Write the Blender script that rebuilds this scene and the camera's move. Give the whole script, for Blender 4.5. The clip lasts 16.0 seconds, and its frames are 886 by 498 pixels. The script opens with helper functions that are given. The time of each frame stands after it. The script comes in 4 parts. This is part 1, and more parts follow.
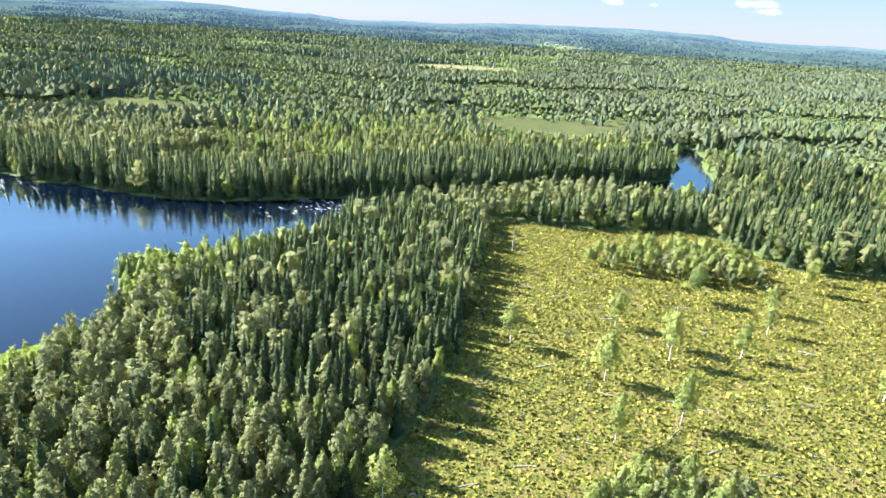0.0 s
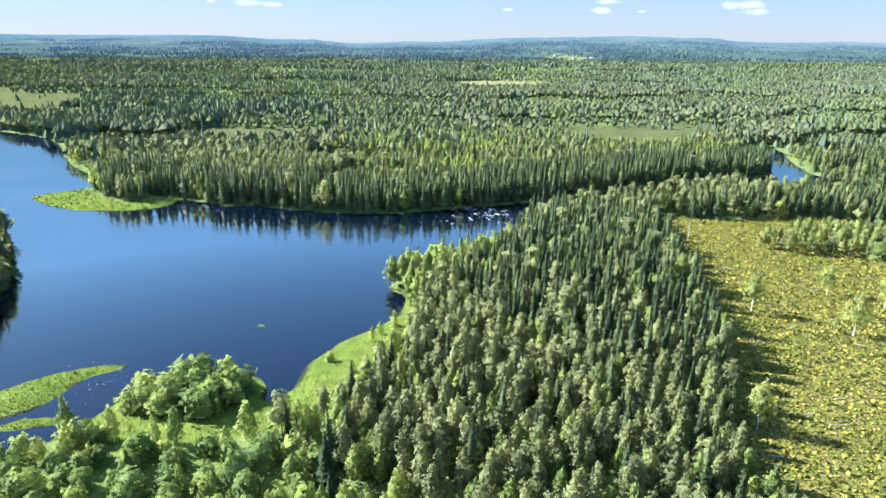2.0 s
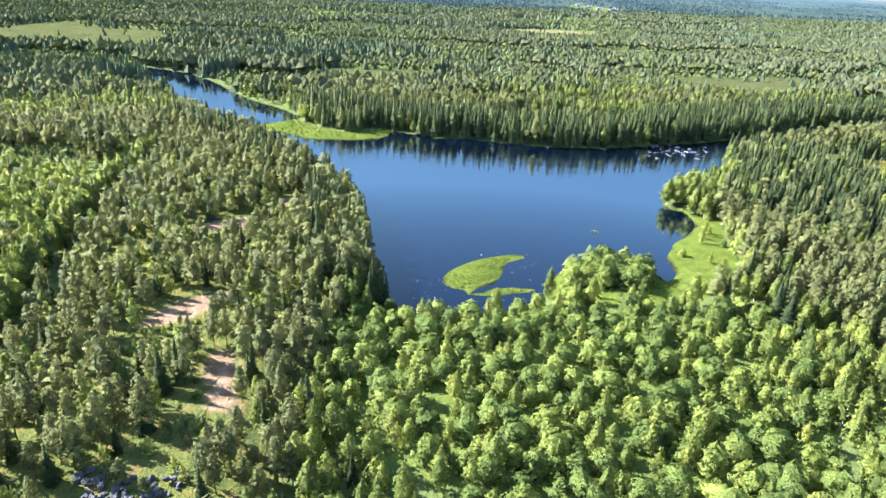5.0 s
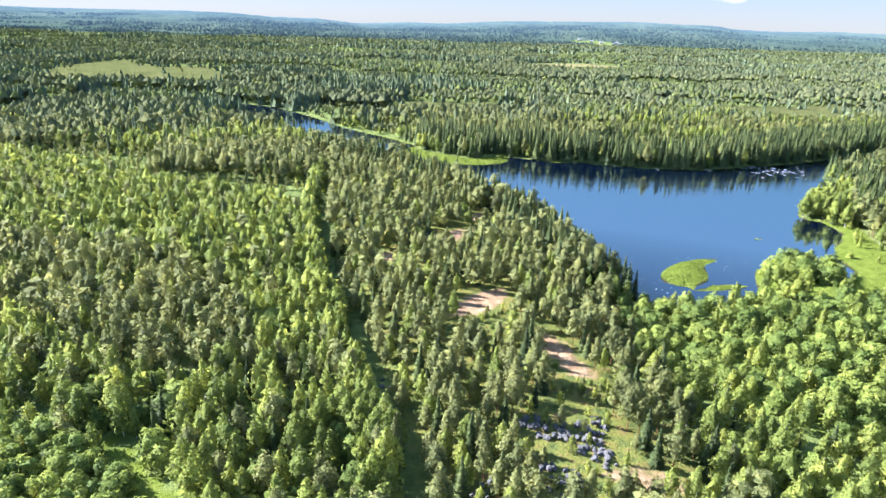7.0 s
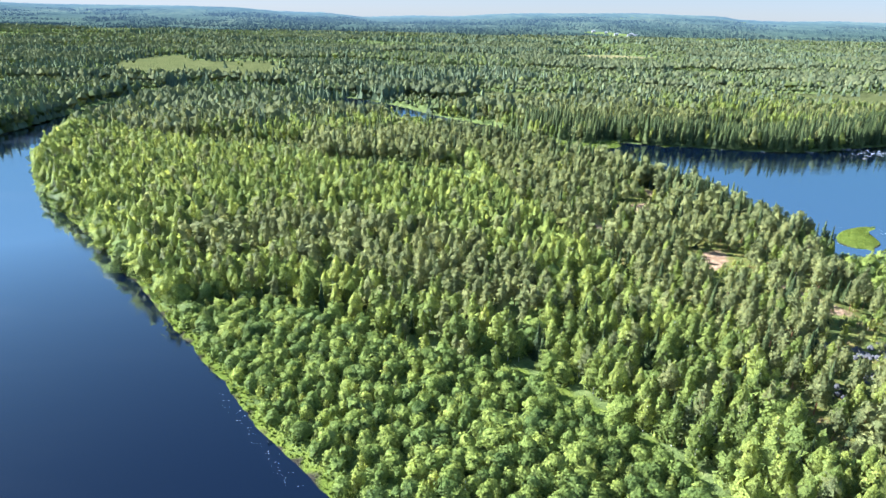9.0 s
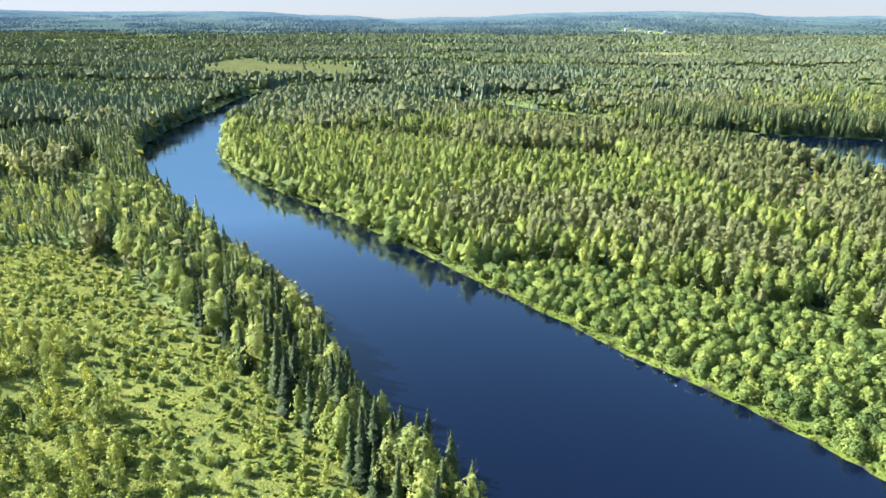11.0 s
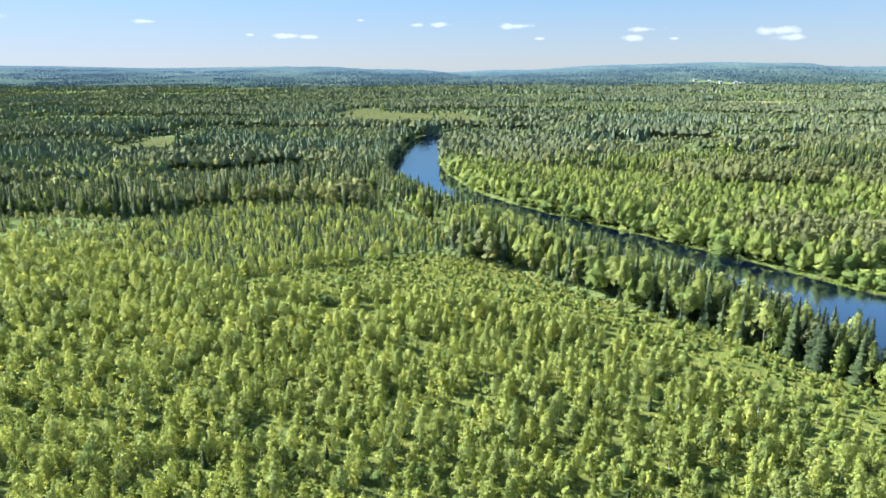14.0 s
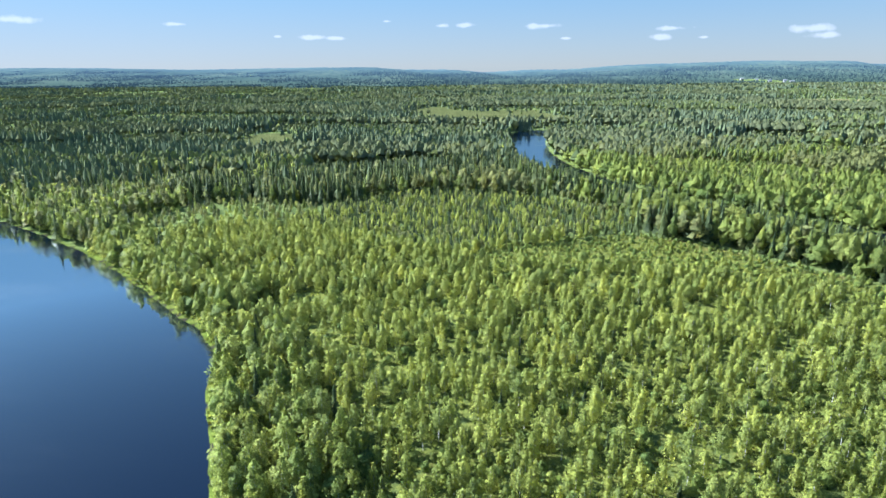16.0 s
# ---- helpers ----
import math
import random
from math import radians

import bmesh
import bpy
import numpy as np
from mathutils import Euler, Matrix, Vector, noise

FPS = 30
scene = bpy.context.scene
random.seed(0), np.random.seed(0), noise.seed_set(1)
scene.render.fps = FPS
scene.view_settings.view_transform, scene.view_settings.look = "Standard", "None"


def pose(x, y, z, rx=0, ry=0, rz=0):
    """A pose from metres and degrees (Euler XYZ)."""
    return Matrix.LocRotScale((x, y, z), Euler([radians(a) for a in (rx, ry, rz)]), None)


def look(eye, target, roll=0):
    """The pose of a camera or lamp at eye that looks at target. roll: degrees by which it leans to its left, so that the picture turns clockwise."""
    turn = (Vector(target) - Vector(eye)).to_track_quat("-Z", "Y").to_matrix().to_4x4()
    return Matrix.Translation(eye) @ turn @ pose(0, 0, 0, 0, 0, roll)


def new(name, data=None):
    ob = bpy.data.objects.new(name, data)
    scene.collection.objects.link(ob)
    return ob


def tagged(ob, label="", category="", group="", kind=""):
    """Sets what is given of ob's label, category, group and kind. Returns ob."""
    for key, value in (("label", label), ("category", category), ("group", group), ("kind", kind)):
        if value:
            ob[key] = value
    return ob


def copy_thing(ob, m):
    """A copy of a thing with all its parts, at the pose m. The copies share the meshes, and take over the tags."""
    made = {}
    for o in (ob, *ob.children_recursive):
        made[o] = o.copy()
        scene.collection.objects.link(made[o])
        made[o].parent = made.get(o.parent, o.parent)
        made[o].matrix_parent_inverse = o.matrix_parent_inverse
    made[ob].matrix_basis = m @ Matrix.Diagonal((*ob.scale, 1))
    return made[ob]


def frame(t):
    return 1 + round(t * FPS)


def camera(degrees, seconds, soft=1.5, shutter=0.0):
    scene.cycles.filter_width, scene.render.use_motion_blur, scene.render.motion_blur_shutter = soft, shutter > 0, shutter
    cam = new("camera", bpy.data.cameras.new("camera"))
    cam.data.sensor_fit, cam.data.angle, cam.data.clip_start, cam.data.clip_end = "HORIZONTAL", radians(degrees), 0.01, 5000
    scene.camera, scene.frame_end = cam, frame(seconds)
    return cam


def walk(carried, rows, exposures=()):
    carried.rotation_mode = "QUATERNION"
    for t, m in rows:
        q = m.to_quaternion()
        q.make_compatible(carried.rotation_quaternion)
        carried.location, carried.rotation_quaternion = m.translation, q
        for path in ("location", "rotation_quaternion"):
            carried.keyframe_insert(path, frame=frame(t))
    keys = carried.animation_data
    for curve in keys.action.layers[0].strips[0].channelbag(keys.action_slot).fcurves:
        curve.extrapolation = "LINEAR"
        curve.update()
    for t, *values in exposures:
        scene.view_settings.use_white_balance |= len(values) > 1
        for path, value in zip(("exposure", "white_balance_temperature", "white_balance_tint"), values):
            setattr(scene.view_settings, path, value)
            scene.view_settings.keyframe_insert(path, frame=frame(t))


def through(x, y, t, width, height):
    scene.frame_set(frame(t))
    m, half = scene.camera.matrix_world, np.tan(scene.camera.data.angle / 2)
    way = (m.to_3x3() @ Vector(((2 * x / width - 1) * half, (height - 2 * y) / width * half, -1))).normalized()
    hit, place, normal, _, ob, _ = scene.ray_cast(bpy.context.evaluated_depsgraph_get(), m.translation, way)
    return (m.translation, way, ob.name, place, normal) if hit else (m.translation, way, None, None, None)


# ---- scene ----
# The flight: seconds, place, heading (to the left of north), tilt and lean in degrees.
PATH = [
    (0.0, 0.00, 0.00, 75.16, 0.001, -20.355, 3.767),
    (0.5, -17.39, -6.81, 75.20, -0.063, -19.942, 2.740),
    (1.0, -34.78, -13.64, 75.24, -0.037, -19.430, 1.917),
    (1.5, -52.19, -20.48, 75.26, 0.169, -19.022, 1.185),
    (2.0, -69.59, -27.29, 75.25, 0.311, -18.903, 0.484),
    (2.5, -86.96, -34.03, 75.20, 0.356, -19.170, 0.083),
    (3.0, -104.28, -40.67, 75.11, 0.245, -19.973, -0.078),
    (3.5, -121.61, -47.19, 75.00, 0.003, -21.142, 0.328),
    (4.0, -138.97, -53.57, 74.87, -0.420, -22.362, 1.138),
    (4.2, -145.95, -56.06, 74.81, -0.587, -22.725, 1.467),
    (4.6, -159.89, -61.07, 74.70, -0.881, -23.305, 2.008),
    (5.0, -173.88, -65.98, 74.57, -1.105, -23.337, 2.340),
    (5.4, -187.93, -70.82, 74.44, -1.281, -22.977, 2.484),
    (5.8, -202.05, -75.62, 74.31, -1.433, -22.377, 2.461),
    (6.3, -219.83, -81.62, 74.15, -1.624, -21.525, 2.229),
    (6.5, -226.93, -84.04, 74.09, -1.677, -21.164, 2.169),
    (7.0, -244.84, -90.04, 73.94, -1.909, -20.381, 1.761),
    (7.5, -262.89, -96.03, 73.79, -2.095, -19.912, 1.382),
    (8.0, -281.07, -102.05, 73.64, -2.268, -19.814, 1.119),
    (8.5, -299.34, -108.12, 73.48, -2.287, -20.234, 1.141),
    (9.0, -317.69, -114.26, 73.30, -2.140, -20.972, 1.261),
    (9.2, -325.04, -116.76, 73.23, -2.066, -21.247, 1.314),
    (9.6, -339.74, -121.73, 73.08, -1.894, -21.665, 1.277),
    (10.0, -354.46, -126.75, 72.92, -1.630, -21.778, 1.038),
    (10.4, -369.20, -131.82, 72.75, -1.272, -21.611, 0.704),
    (10.8, -383.94, -136.93, 72.58, -0.820, -21.188, 0.379),
    (11.3, -402.34, -143.37, 72.39, -0.119, -20.340, 0.148),
    (11.5, -409.69, -145.94, 72.32, 0.223, -19.898, 0.040),
    (12.0, -428.06, -152.42, 72.15, 0.968, -18.923, 0.047),
    (12.5, -446.40, -158.96, 71.97, 1.679, -18.173, 0.192),
    (13.0, -464.67, -165.55, 71.75, 2.287, -17.702, 0.130),
    (13.5, -482.83, -172.17, 71.48, 2.837, -17.179, -0.073),
    (14.0, -500.88, -178.82, 71.15, 3.360, -16.445, -0.272),
    (14.5, -518.79, -185.51, 70.78, 3.819, -15.832, -0.407),
    (15.0, -536.58, -192.25, 70.39, 4.376, -15.634, -0.363),
    (15.5, -554.29, -199.05, 70.00, 4.987, -15.925, -0.390),
    (16.0, -572.00, -205.91, 69.61, 5.694, -16.388, -0.585),
]


def aimed(x, y, z, yaw, pitch, roll):
    a, b = radians(yaw), radians(pitch)
    ahead = Vector((-math.sin(a) * math.cos(b), math.cos(a) * math.cos(b), math.sin(b)))
    return look((x, y, z), Vector((x, y, z)) + ahead, roll)


cam = camera(71.06, 16.0, soft=1.5)
walk(cam, [(t, aimed(*row)) for t, *row in PATH], exposures=[(0.0, 2.84, 5600, 18), (2.0, 2.66, 5350, 16), (4.0, 2.66, 5500, 18), (6.5, 2.78, 5700, 20), (9.0, 2.60, 5400, 15), (11.5, 2.66, 5700, 18), (13.0, 2.52, 5600, 15), (14.5, 2.48, 5550, 14), (16.0, 2.32, 5300, 12)])

# ---- daylight: low afternoon sun from the west-north-west, clear sky, a few small clouds ----
SUN = Vector((-0.93, 0.30, 0.66)).normalized()
sun = new("sun", bpy.data.lights.new("sun", "SUN"))
sun.data.energy, sun.data.angle, sun.data.color = 4.1, radians(0.55), (1.0, 0.96, 0.89)
sun.matrix_world = look((0, 0, 300), Vector((0, 0, 300)) - SUN)

world = bpy.data.worlds.new("sky")
scene.world = world
world.use_nodes = True
wn, wl = world.node_tree.nodes, world.node_tree.links
wn.clear()


def wmath(op, a, b=None, clamp=False):
    n = wn.new("ShaderNodeMath")
    n.operation, n.use_clamp = op, clamp
    for i, v in enumerate((a, b)):
        if v is None:
            continue
        if isinstance(v, (int, float)):
            n.inputs[i].default_value = v
        else:
            wl.new(v, n.inputs[i])
    return n.outputs[0]


sky = wn.new("ShaderNodeTexSky")
sky.sky_type, sky.sun_disc = "NISHITA", False
sky.sun_elevation = math.asin(SUN.z)
sky.sun_rotation = math.atan2(SUN.x, SUN.y)
sky.altitude, sky.air_density, sky.dust_density, sky.ozone_density = 150, 1.0, 0.1, 2.0
coord = wn.new("ShaderNodeTexCoord")
split = wn.new("ShaderNodeSeparateXYZ")
wl.new(coord.outputs["Generated"], split.inputs[0])
azimuth = wmath("ARCTAN2", split.outputs[0], split.outputs[1])
height = wmath("ARCSINE", split.outputs[2])
puffs = wn.new("ShaderNodeTexNoise")
puffs.inputs["Scale"].default_value, puffs.inputs["Detail"].default_value = 38, 6
wl.new(coord.outputs["Generated"], puffs.inputs["Vector"])
ragged = wmath("MULTIPLY", wmath("SUBTRACT", puffs.outputs[0], 0.5), 2.6)
# small flat clouds: azimuth, height, half width, half thickness, in degrees
CLOUDS = [(-27.42, 3.49, 0.84, 0.16), (-16.92, 2.49, 1.05, 0.21), (-14.77, 2.43, 0.84, 0.16), (-10.34, 3.8, 0.42, 0.11), (-5.69, 3.4, 0.79, 0.21), (-3.58, 3.42, 0.89, 0.21), (3.34, 3.27, 1.89, 0.26), (13.73, 2.85, 1.26, 0.21), (12.82, 2.17, 1.05, 0.26), (16.18, 2.09, 0.42, 0.11), (23.91, 2.52, 1.58, 0.32), (24.9, 2.01, 1.37, 0.26), (5.05, 2.23, 0.42, 0.11), (-38.69, 3.58, 1.79, 0.32), (-19.73, 2.58, 0.32, 0.11)]
cover = None
for az, el, wide, thick in CLOUDS:
    u = wmath("MULTIPLY", wmath("SUBTRACT", azimuth, radians(az)), 1 / radians(wide))
    v = wmath("MULTIPLY", wmath("SUBTRACT", height, radians(el)), 1 / radians(thick))
    far = wmath("SQRT", wmath("ADD", wmath("MULTIPLY", u, u), wmath("MULTIPLY", v, v)))
    m = wmath("MULTIPLY", wmath("SUBTRACT", 1.0, wmath("ADD", far, ragged)), 1.6, True)
    cover = m if cover is None else wmath("MAXIMUM", cover, m)
mix = wn.new("ShaderNodeMix")
mix.data_type = "RGBA"
wl.new(wmath("MULTIPLY", cover, 0.6), mix.inputs["Factor"])
clear = wn.new("ShaderNodeMix")
clear.data_type, clear.blend_type = "RGBA", "MULTIPLY"
clear.inputs[0].default_value = 1.0
# milky near the horizon, deeper blue above
deep = wn.new("ShaderNodeMix")
deep.data_type = "RGBA"
deep.inputs[6].default_value, deep.inputs[7].default_value = (0.352, 0.374, 0.392, 1), (0.228, 0.37, 0.475, 1)
wl.new(wmath("MULTIPLY", height, 1 / radians(10.0), True), deep.inputs[0])
# the upper sky, out of view, is brightened as fill for the shadows
fill_dome = wn.new("ShaderNodeMix")
fill_dome.data_type = "RGBA"
fill_dome.inputs[7].default_value = (0.78, 0.84, 0.89, 1)
wl.new(wmath("MULTIPLY", wmath("SUBTRACT", height, radians(8.0)), 1 / radians(42.0), True), fill_dome.inputs[0])
wl.new(deep.outputs[2], fill_dome.inputs[6])
wl.new(fill_dome.outputs[2], clear.inputs[7])
# the sky's own light, evened out a little towards the bright horizon for more fill
thin = wn.new("ShaderNodeVectorMath")
thin.operation = "MULTIPLY_ADD"
thin.inputs[1].default_value, thin.inputs[2].default_value = (0.30, 0.30, 0.30), (1, 1, 1)
wl.new(sky.outputs[0], thin.inputs[0])
even = wn.new("ShaderNodeVectorMath")
even.operation = "DIVIDE"
wl.new(sky.outputs[0], even.inputs[0])
wl.new(thin.outputs[0], even.inputs[1])
wl.new(even.outputs[0], clear.inputs[6])
wl.new(clear.outputs[2], mix.inputs[6])
mix.inputs[7].default_value = (1.42, 1.45, 1.48, 1)
back = wn.new("ShaderNodeBackground")
back.inputs["Strength"].default_value = 0.15
wl.new(mix.outputs[2], back.inputs["Color"])
wl.new(back.outputs[0], wn.new("ShaderNodeOutputWorld").inputs["Surface"])

# ---- materials ----


def material(name):
    m = bpy.data.materials.new(name)
    m.use_nodes = True
    m.node_tree.nodes.clear()
    return m, m.node_tree.nodes, m.node_tree.links


def noise_tex(n, l, scale, detail=3.0, vector=None, rough=0.5):
    t = n.new("ShaderNodeTexNoise")
    t.inputs["Scale"].default_value, t.inputs["Detail"].default_value = scale, detail
    t.inputs["Roughness"].default_value = rough
    if vector is not None:
        l.new(vector, t.inputs["Vector"])
    return t.outputs[0]


def ramp(n, l, fac, stops):
    r = n.new("ShaderNodeValToRGB")
    while len(r.color_ramp.elements) < len(stops):
        r.color_ramp.elements.new(0.5)
    for e, (p, c) in zip(r.color_ramp.elements, stops):
        e.position, e.color = p, (*c, 1)
    l.new(fac, r.inputs[0])
    return r.outputs[0]


def mixed(n, l, fac, a, b, mode="MIX"):
    m = n.new("ShaderNodeMix")
    m.data_type, m.blend_type = "RGBA", mode
    for socket, v in ((m.inputs[0], fac), (m.inputs[6], a), (m.inputs[7], b)):
        if isinstance(v, (int, float)):
            socket.default_value = v
        elif isinstance(v, tuple):
            socket.default_value = (*v, 1)
        else:
            l.new(v, socket)
    return m.outputs[2]


def number(n, l, op, a, b=0.0):
    m = n.new("ShaderNodeMath")
    m.operation = op
    for i, v in enumerate((a, b)):
        if isinstance(v, (int, float)):
            m.inputs[i].default_value = v
        else:
            l.new(v, m.inputs[i])
    return m.outputs[0]


def leaf_material(name, dark, mid, light, through=0.3, rough=0.55, lace=0.0, lift=0.34):
    """Foliage: each tree has a tint of its own, each spray a shade of its own, with single leaves and the gaps between them."""
    m, n, l = material(name)
    attr = n.new("ShaderNodeAttribute")
    attr.attribute_name = "tint"
    info = n.new("ShaderNodeObjectInfo")
    geo = n.new("ShaderNodeNewGeometry")
    tint = number(n, l, "FRACT", number(n, l, "ADD", attr.outputs["Fac"], info.outputs["Random"]))
    colour = ramp(n, l, tint, [(0.0, dark), (0.5, mid), (1.0, light)])
    shade = ramp(n, l, geo.outputs["Random Per Island"], [(0.0, (0.74, 0.78, 0.77)), (0.6, (1.0, 1.0, 1.0)), (1.0, (1.26, 1.21, 1.08))])
    colour = mixed(n, l, 1.0, colour, shade, "MULTIPLY")
    bend = n.new("ShaderNodeAttribute")
    bend.attribute_name = "soft"
    turn = n.new("ShaderNodeVectorTransform")
    turn.vector_type, turn.convert_from, turn.convert_to = "NORMAL", "OBJECT", "WORLD"
    # single leaves turn every way round the facing of their bough
    flutter = n.new("ShaderNodeTexNoise")
    flutter.inputs["Scale"].default_value, flutter.inputs["Detail"].default_value = (4.0 if lace else 2.0), 3
    l.new(geo.outputs["Position"], flutter.inputs["Vector"])
    sway = n.new("ShaderNodeVectorMath")
    sway.operation = "MULTIPLY_ADD"
    wave = 2.6 if lace else 1.5
    sway.inputs[1].default_value, sway.inputs[2].default_value = (wave, wave, wave), (-wave / 2, -wave / 2, lift - wave / 2)
    l.new(flutter.outputs["Color"], sway.inputs[0])
    l.new(bend.outputs["Vector"], turn.inputs[0])
    both = n.new("ShaderNodeVectorMath")
    both.operation = "ADD"
    l.new(turn.outputs[0], both.inputs[0])
    l.new(sway.outputs[0], both.inputs[1])
    facing = n.new("ShaderNodeVectorMath")
    facing.operation = "NORMALIZE"
    l.new(both.outputs[0], facing.inputs[0])
    # lighter and darker patches of bough size in the leaf colour
    bough_tone = noise_tex(n, l, 0.9, 2, geo.outputs["Position"], 0.6)
    colour = mixed(n, l, 1.0, colour, ramp(n, l, bough_tone, [(0.36, (0.90, 0.91, 0.92)), (0.64, (1.10, 1.09, 1.04))]), "MULTIPLY")
    if lace:
        leaves = noise_tex(n, l, 3.6, 3, geo.outputs["Position"], 0.65)
        colour = mixed(n, l, 1.0, colour, ramp(n, l, leaves, [(0.34, (0.60, 0.66, 0.66)), (0.66, (1.36, 1.30, 1.20))]), "MULTIPLY")
    p = n.new("ShaderNodeBsdfPrincipled")
    p.inputs["Roughness"].default_value = rough if lace else 0.95
    p.inputs["Specular IOR Level"].default_value = 0.06 if lace else 0.0
    l.new(colour, p.inputs["Base Color"])
    l.new(facing.outputs[0], p.inputs["Normal"])
    t = n.new("ShaderNodeBsdfTranslucent")
    l.new(facing.outputs[0], t.inputs["Normal"])
    l.new(mixed(n, l, 1.0, colour, (1.30, 1.20, 0.88), "MULTIPLY"), t.inputs["Color"])
    s = n.new("ShaderNodeMixShader")
    s.inputs[0].default_value = through
    l.new(p.outputs[0], s.inputs[1])
    l.new(t.outputs[0], s.inputs[2])
    surface = s.outputs[0]
    if lace:
        gap = n.new("ShaderNodeMixShader")
        holes = noise_tex(n, l, 3.8, 3, geo.outputs["Position"], 0.6)
        l.new(number(n, l, "LESS_THAN", holes, lace), gap.inputs[0])
        l.new(surface, gap.inputs[1])
        l.new(n.new("ShaderNodeBsdfTransparent").outputs[0], gap.inputs[2])
        surface = gap.outputs[0]
    l.new(surface, n.new("ShaderNodeOutputMaterial").inputs[0])
    return m


def plain_material(name, stops, scale, rough=0.85, bump=0.3, stretch=(1, 1, 1), fine=8.0):
    """Rough natural stuff: two scales of noise through a ramp, with fine relief."""
    m, n, l = material(name)
    c = n.new("ShaderNodeTexCoord")
    mp = n.new("ShaderNodeMapping")
    mp.inputs["Scale"].default_value = stretch
    l.new(c.outputs["Object"], mp.inputs[0])
    a = noise_tex(n, l, scale, 4, mp.outputs[0])
    b = noise_tex(n, l, scale * fine, 3, mp.outputs[0])
    fac = number(n, l, "ADD", number(n, l, "MULTIPLY", a, 0.6), number(n, l, "MULTIPLY", b, 0.4))
    p = n.new("ShaderNodeBsdfPrincipled")
    p.inputs["Roughness"].default_value = rough
    p.inputs["Specular IOR Level"].default_value = 0.25
    l.new(ramp(n, l, fac, stops), p.inputs["Base Color"])
    bm = n.new("ShaderNodeBump")
    bm.inputs["Strength"].default_value = bump
    l.new(b, bm.inputs["Height"])
    l.new(bm.outputs[0], p.inputs["Normal"])
    l.new(p.outputs[0], n.new("ShaderNodeOutputMaterial").inputs[0])
    return m


COLOURS = {
    "spruce": ("spruce_needles", (0.044, 0.064, 0.028), (0.070, 0.096, 0.038), (0.115, 0.144, 0.054), 0.28),
    "pine": ("pine_needles", (0.200, 0.224, 0.098), (0.255, 0.278, 0.114), (0.320, 0.338, 0.134), 0.56),
    "birch": ("birch_leaves", (0.200, 0.260, 0.074), (0.290, 0.352, 0.090), (0.392, 0.444, 0.112), 0.60),
    "sapling": ("young_birch_leaves", (0.260, 0.314, 0.084), (0.356, 0.406, 0.098), (0.450, 0.490, 0.118), 0.62),
    "tall": ("airy_birch_leaves", (0.250, 0.310, 0.090), (0.330, 0.384, 0.110), (0.410, 0.455, 0.132), 0.62),
    "bush": ("willow_leaves", (0.140, 0.200, 0.058), (0.218, 0.284, 0.072), (0.325, 0.385, 0.092), 0.52),
}
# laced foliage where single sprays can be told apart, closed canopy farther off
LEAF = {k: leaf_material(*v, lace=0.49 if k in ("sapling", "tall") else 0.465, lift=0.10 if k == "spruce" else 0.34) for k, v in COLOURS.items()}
# far woods' leaf colours are blended towards a grey-green that stands for haze
HAZY_CANOPY = {k: leaf_material("hazy_closed_" + v[0], *[tuple(0.6 * a + 0.4 * b for a, b in zip(c, (0.182, 0.218, 0.152))) for c in v[1:4]], v[4]) for k, v in COLOURS.items()}
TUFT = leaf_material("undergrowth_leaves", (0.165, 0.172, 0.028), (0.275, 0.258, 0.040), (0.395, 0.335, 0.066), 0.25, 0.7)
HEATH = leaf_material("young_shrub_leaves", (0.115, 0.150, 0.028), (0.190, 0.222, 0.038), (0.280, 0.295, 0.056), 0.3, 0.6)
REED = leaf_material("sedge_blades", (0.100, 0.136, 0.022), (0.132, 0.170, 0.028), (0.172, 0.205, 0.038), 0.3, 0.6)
BARK = plain_material("grey_brown_bark", [(0.3, (0.05, 0.04, 0.032)), (0.7, (0.13, 0.10, 0.08))], 6, 0.9, 0.6, (1, 1, 0.25))
PINE_BARK = plain_material("orange_pine_bark", [(0.3, (0.12, 0.055, 0.028)), (0.7, (0.26, 0.13, 0.06))], 6, 0.9, 0.6, (1, 1, 0.3))
BIRCH_BARK = plain_material("white_birch_bark", [(0.34, (0.07, 0.06, 0.05)), (0.45, (0.52, 0.50, 0.45)), (0.8, (0.74, 0.72, 0.67))], 5, 0.7, 0.3, (1, 1, 3))
STONE = plain_material("grey_stone", [(0.3, (0.045, 0.045, 0.048)), (0.55, (0.095, 0.093, 0.092)), (0.8, (0.19, 0.185, 0.18))], 1.2, 0.85, 0.7)
DEADWOOD = plain_material("bleached_wood", [(0.3, (0.20, 0.17, 0.14)), (0.7, (0.46, 0.42, 0.36))], 4, 0.85, 0.4, (1, 1, 0.2))


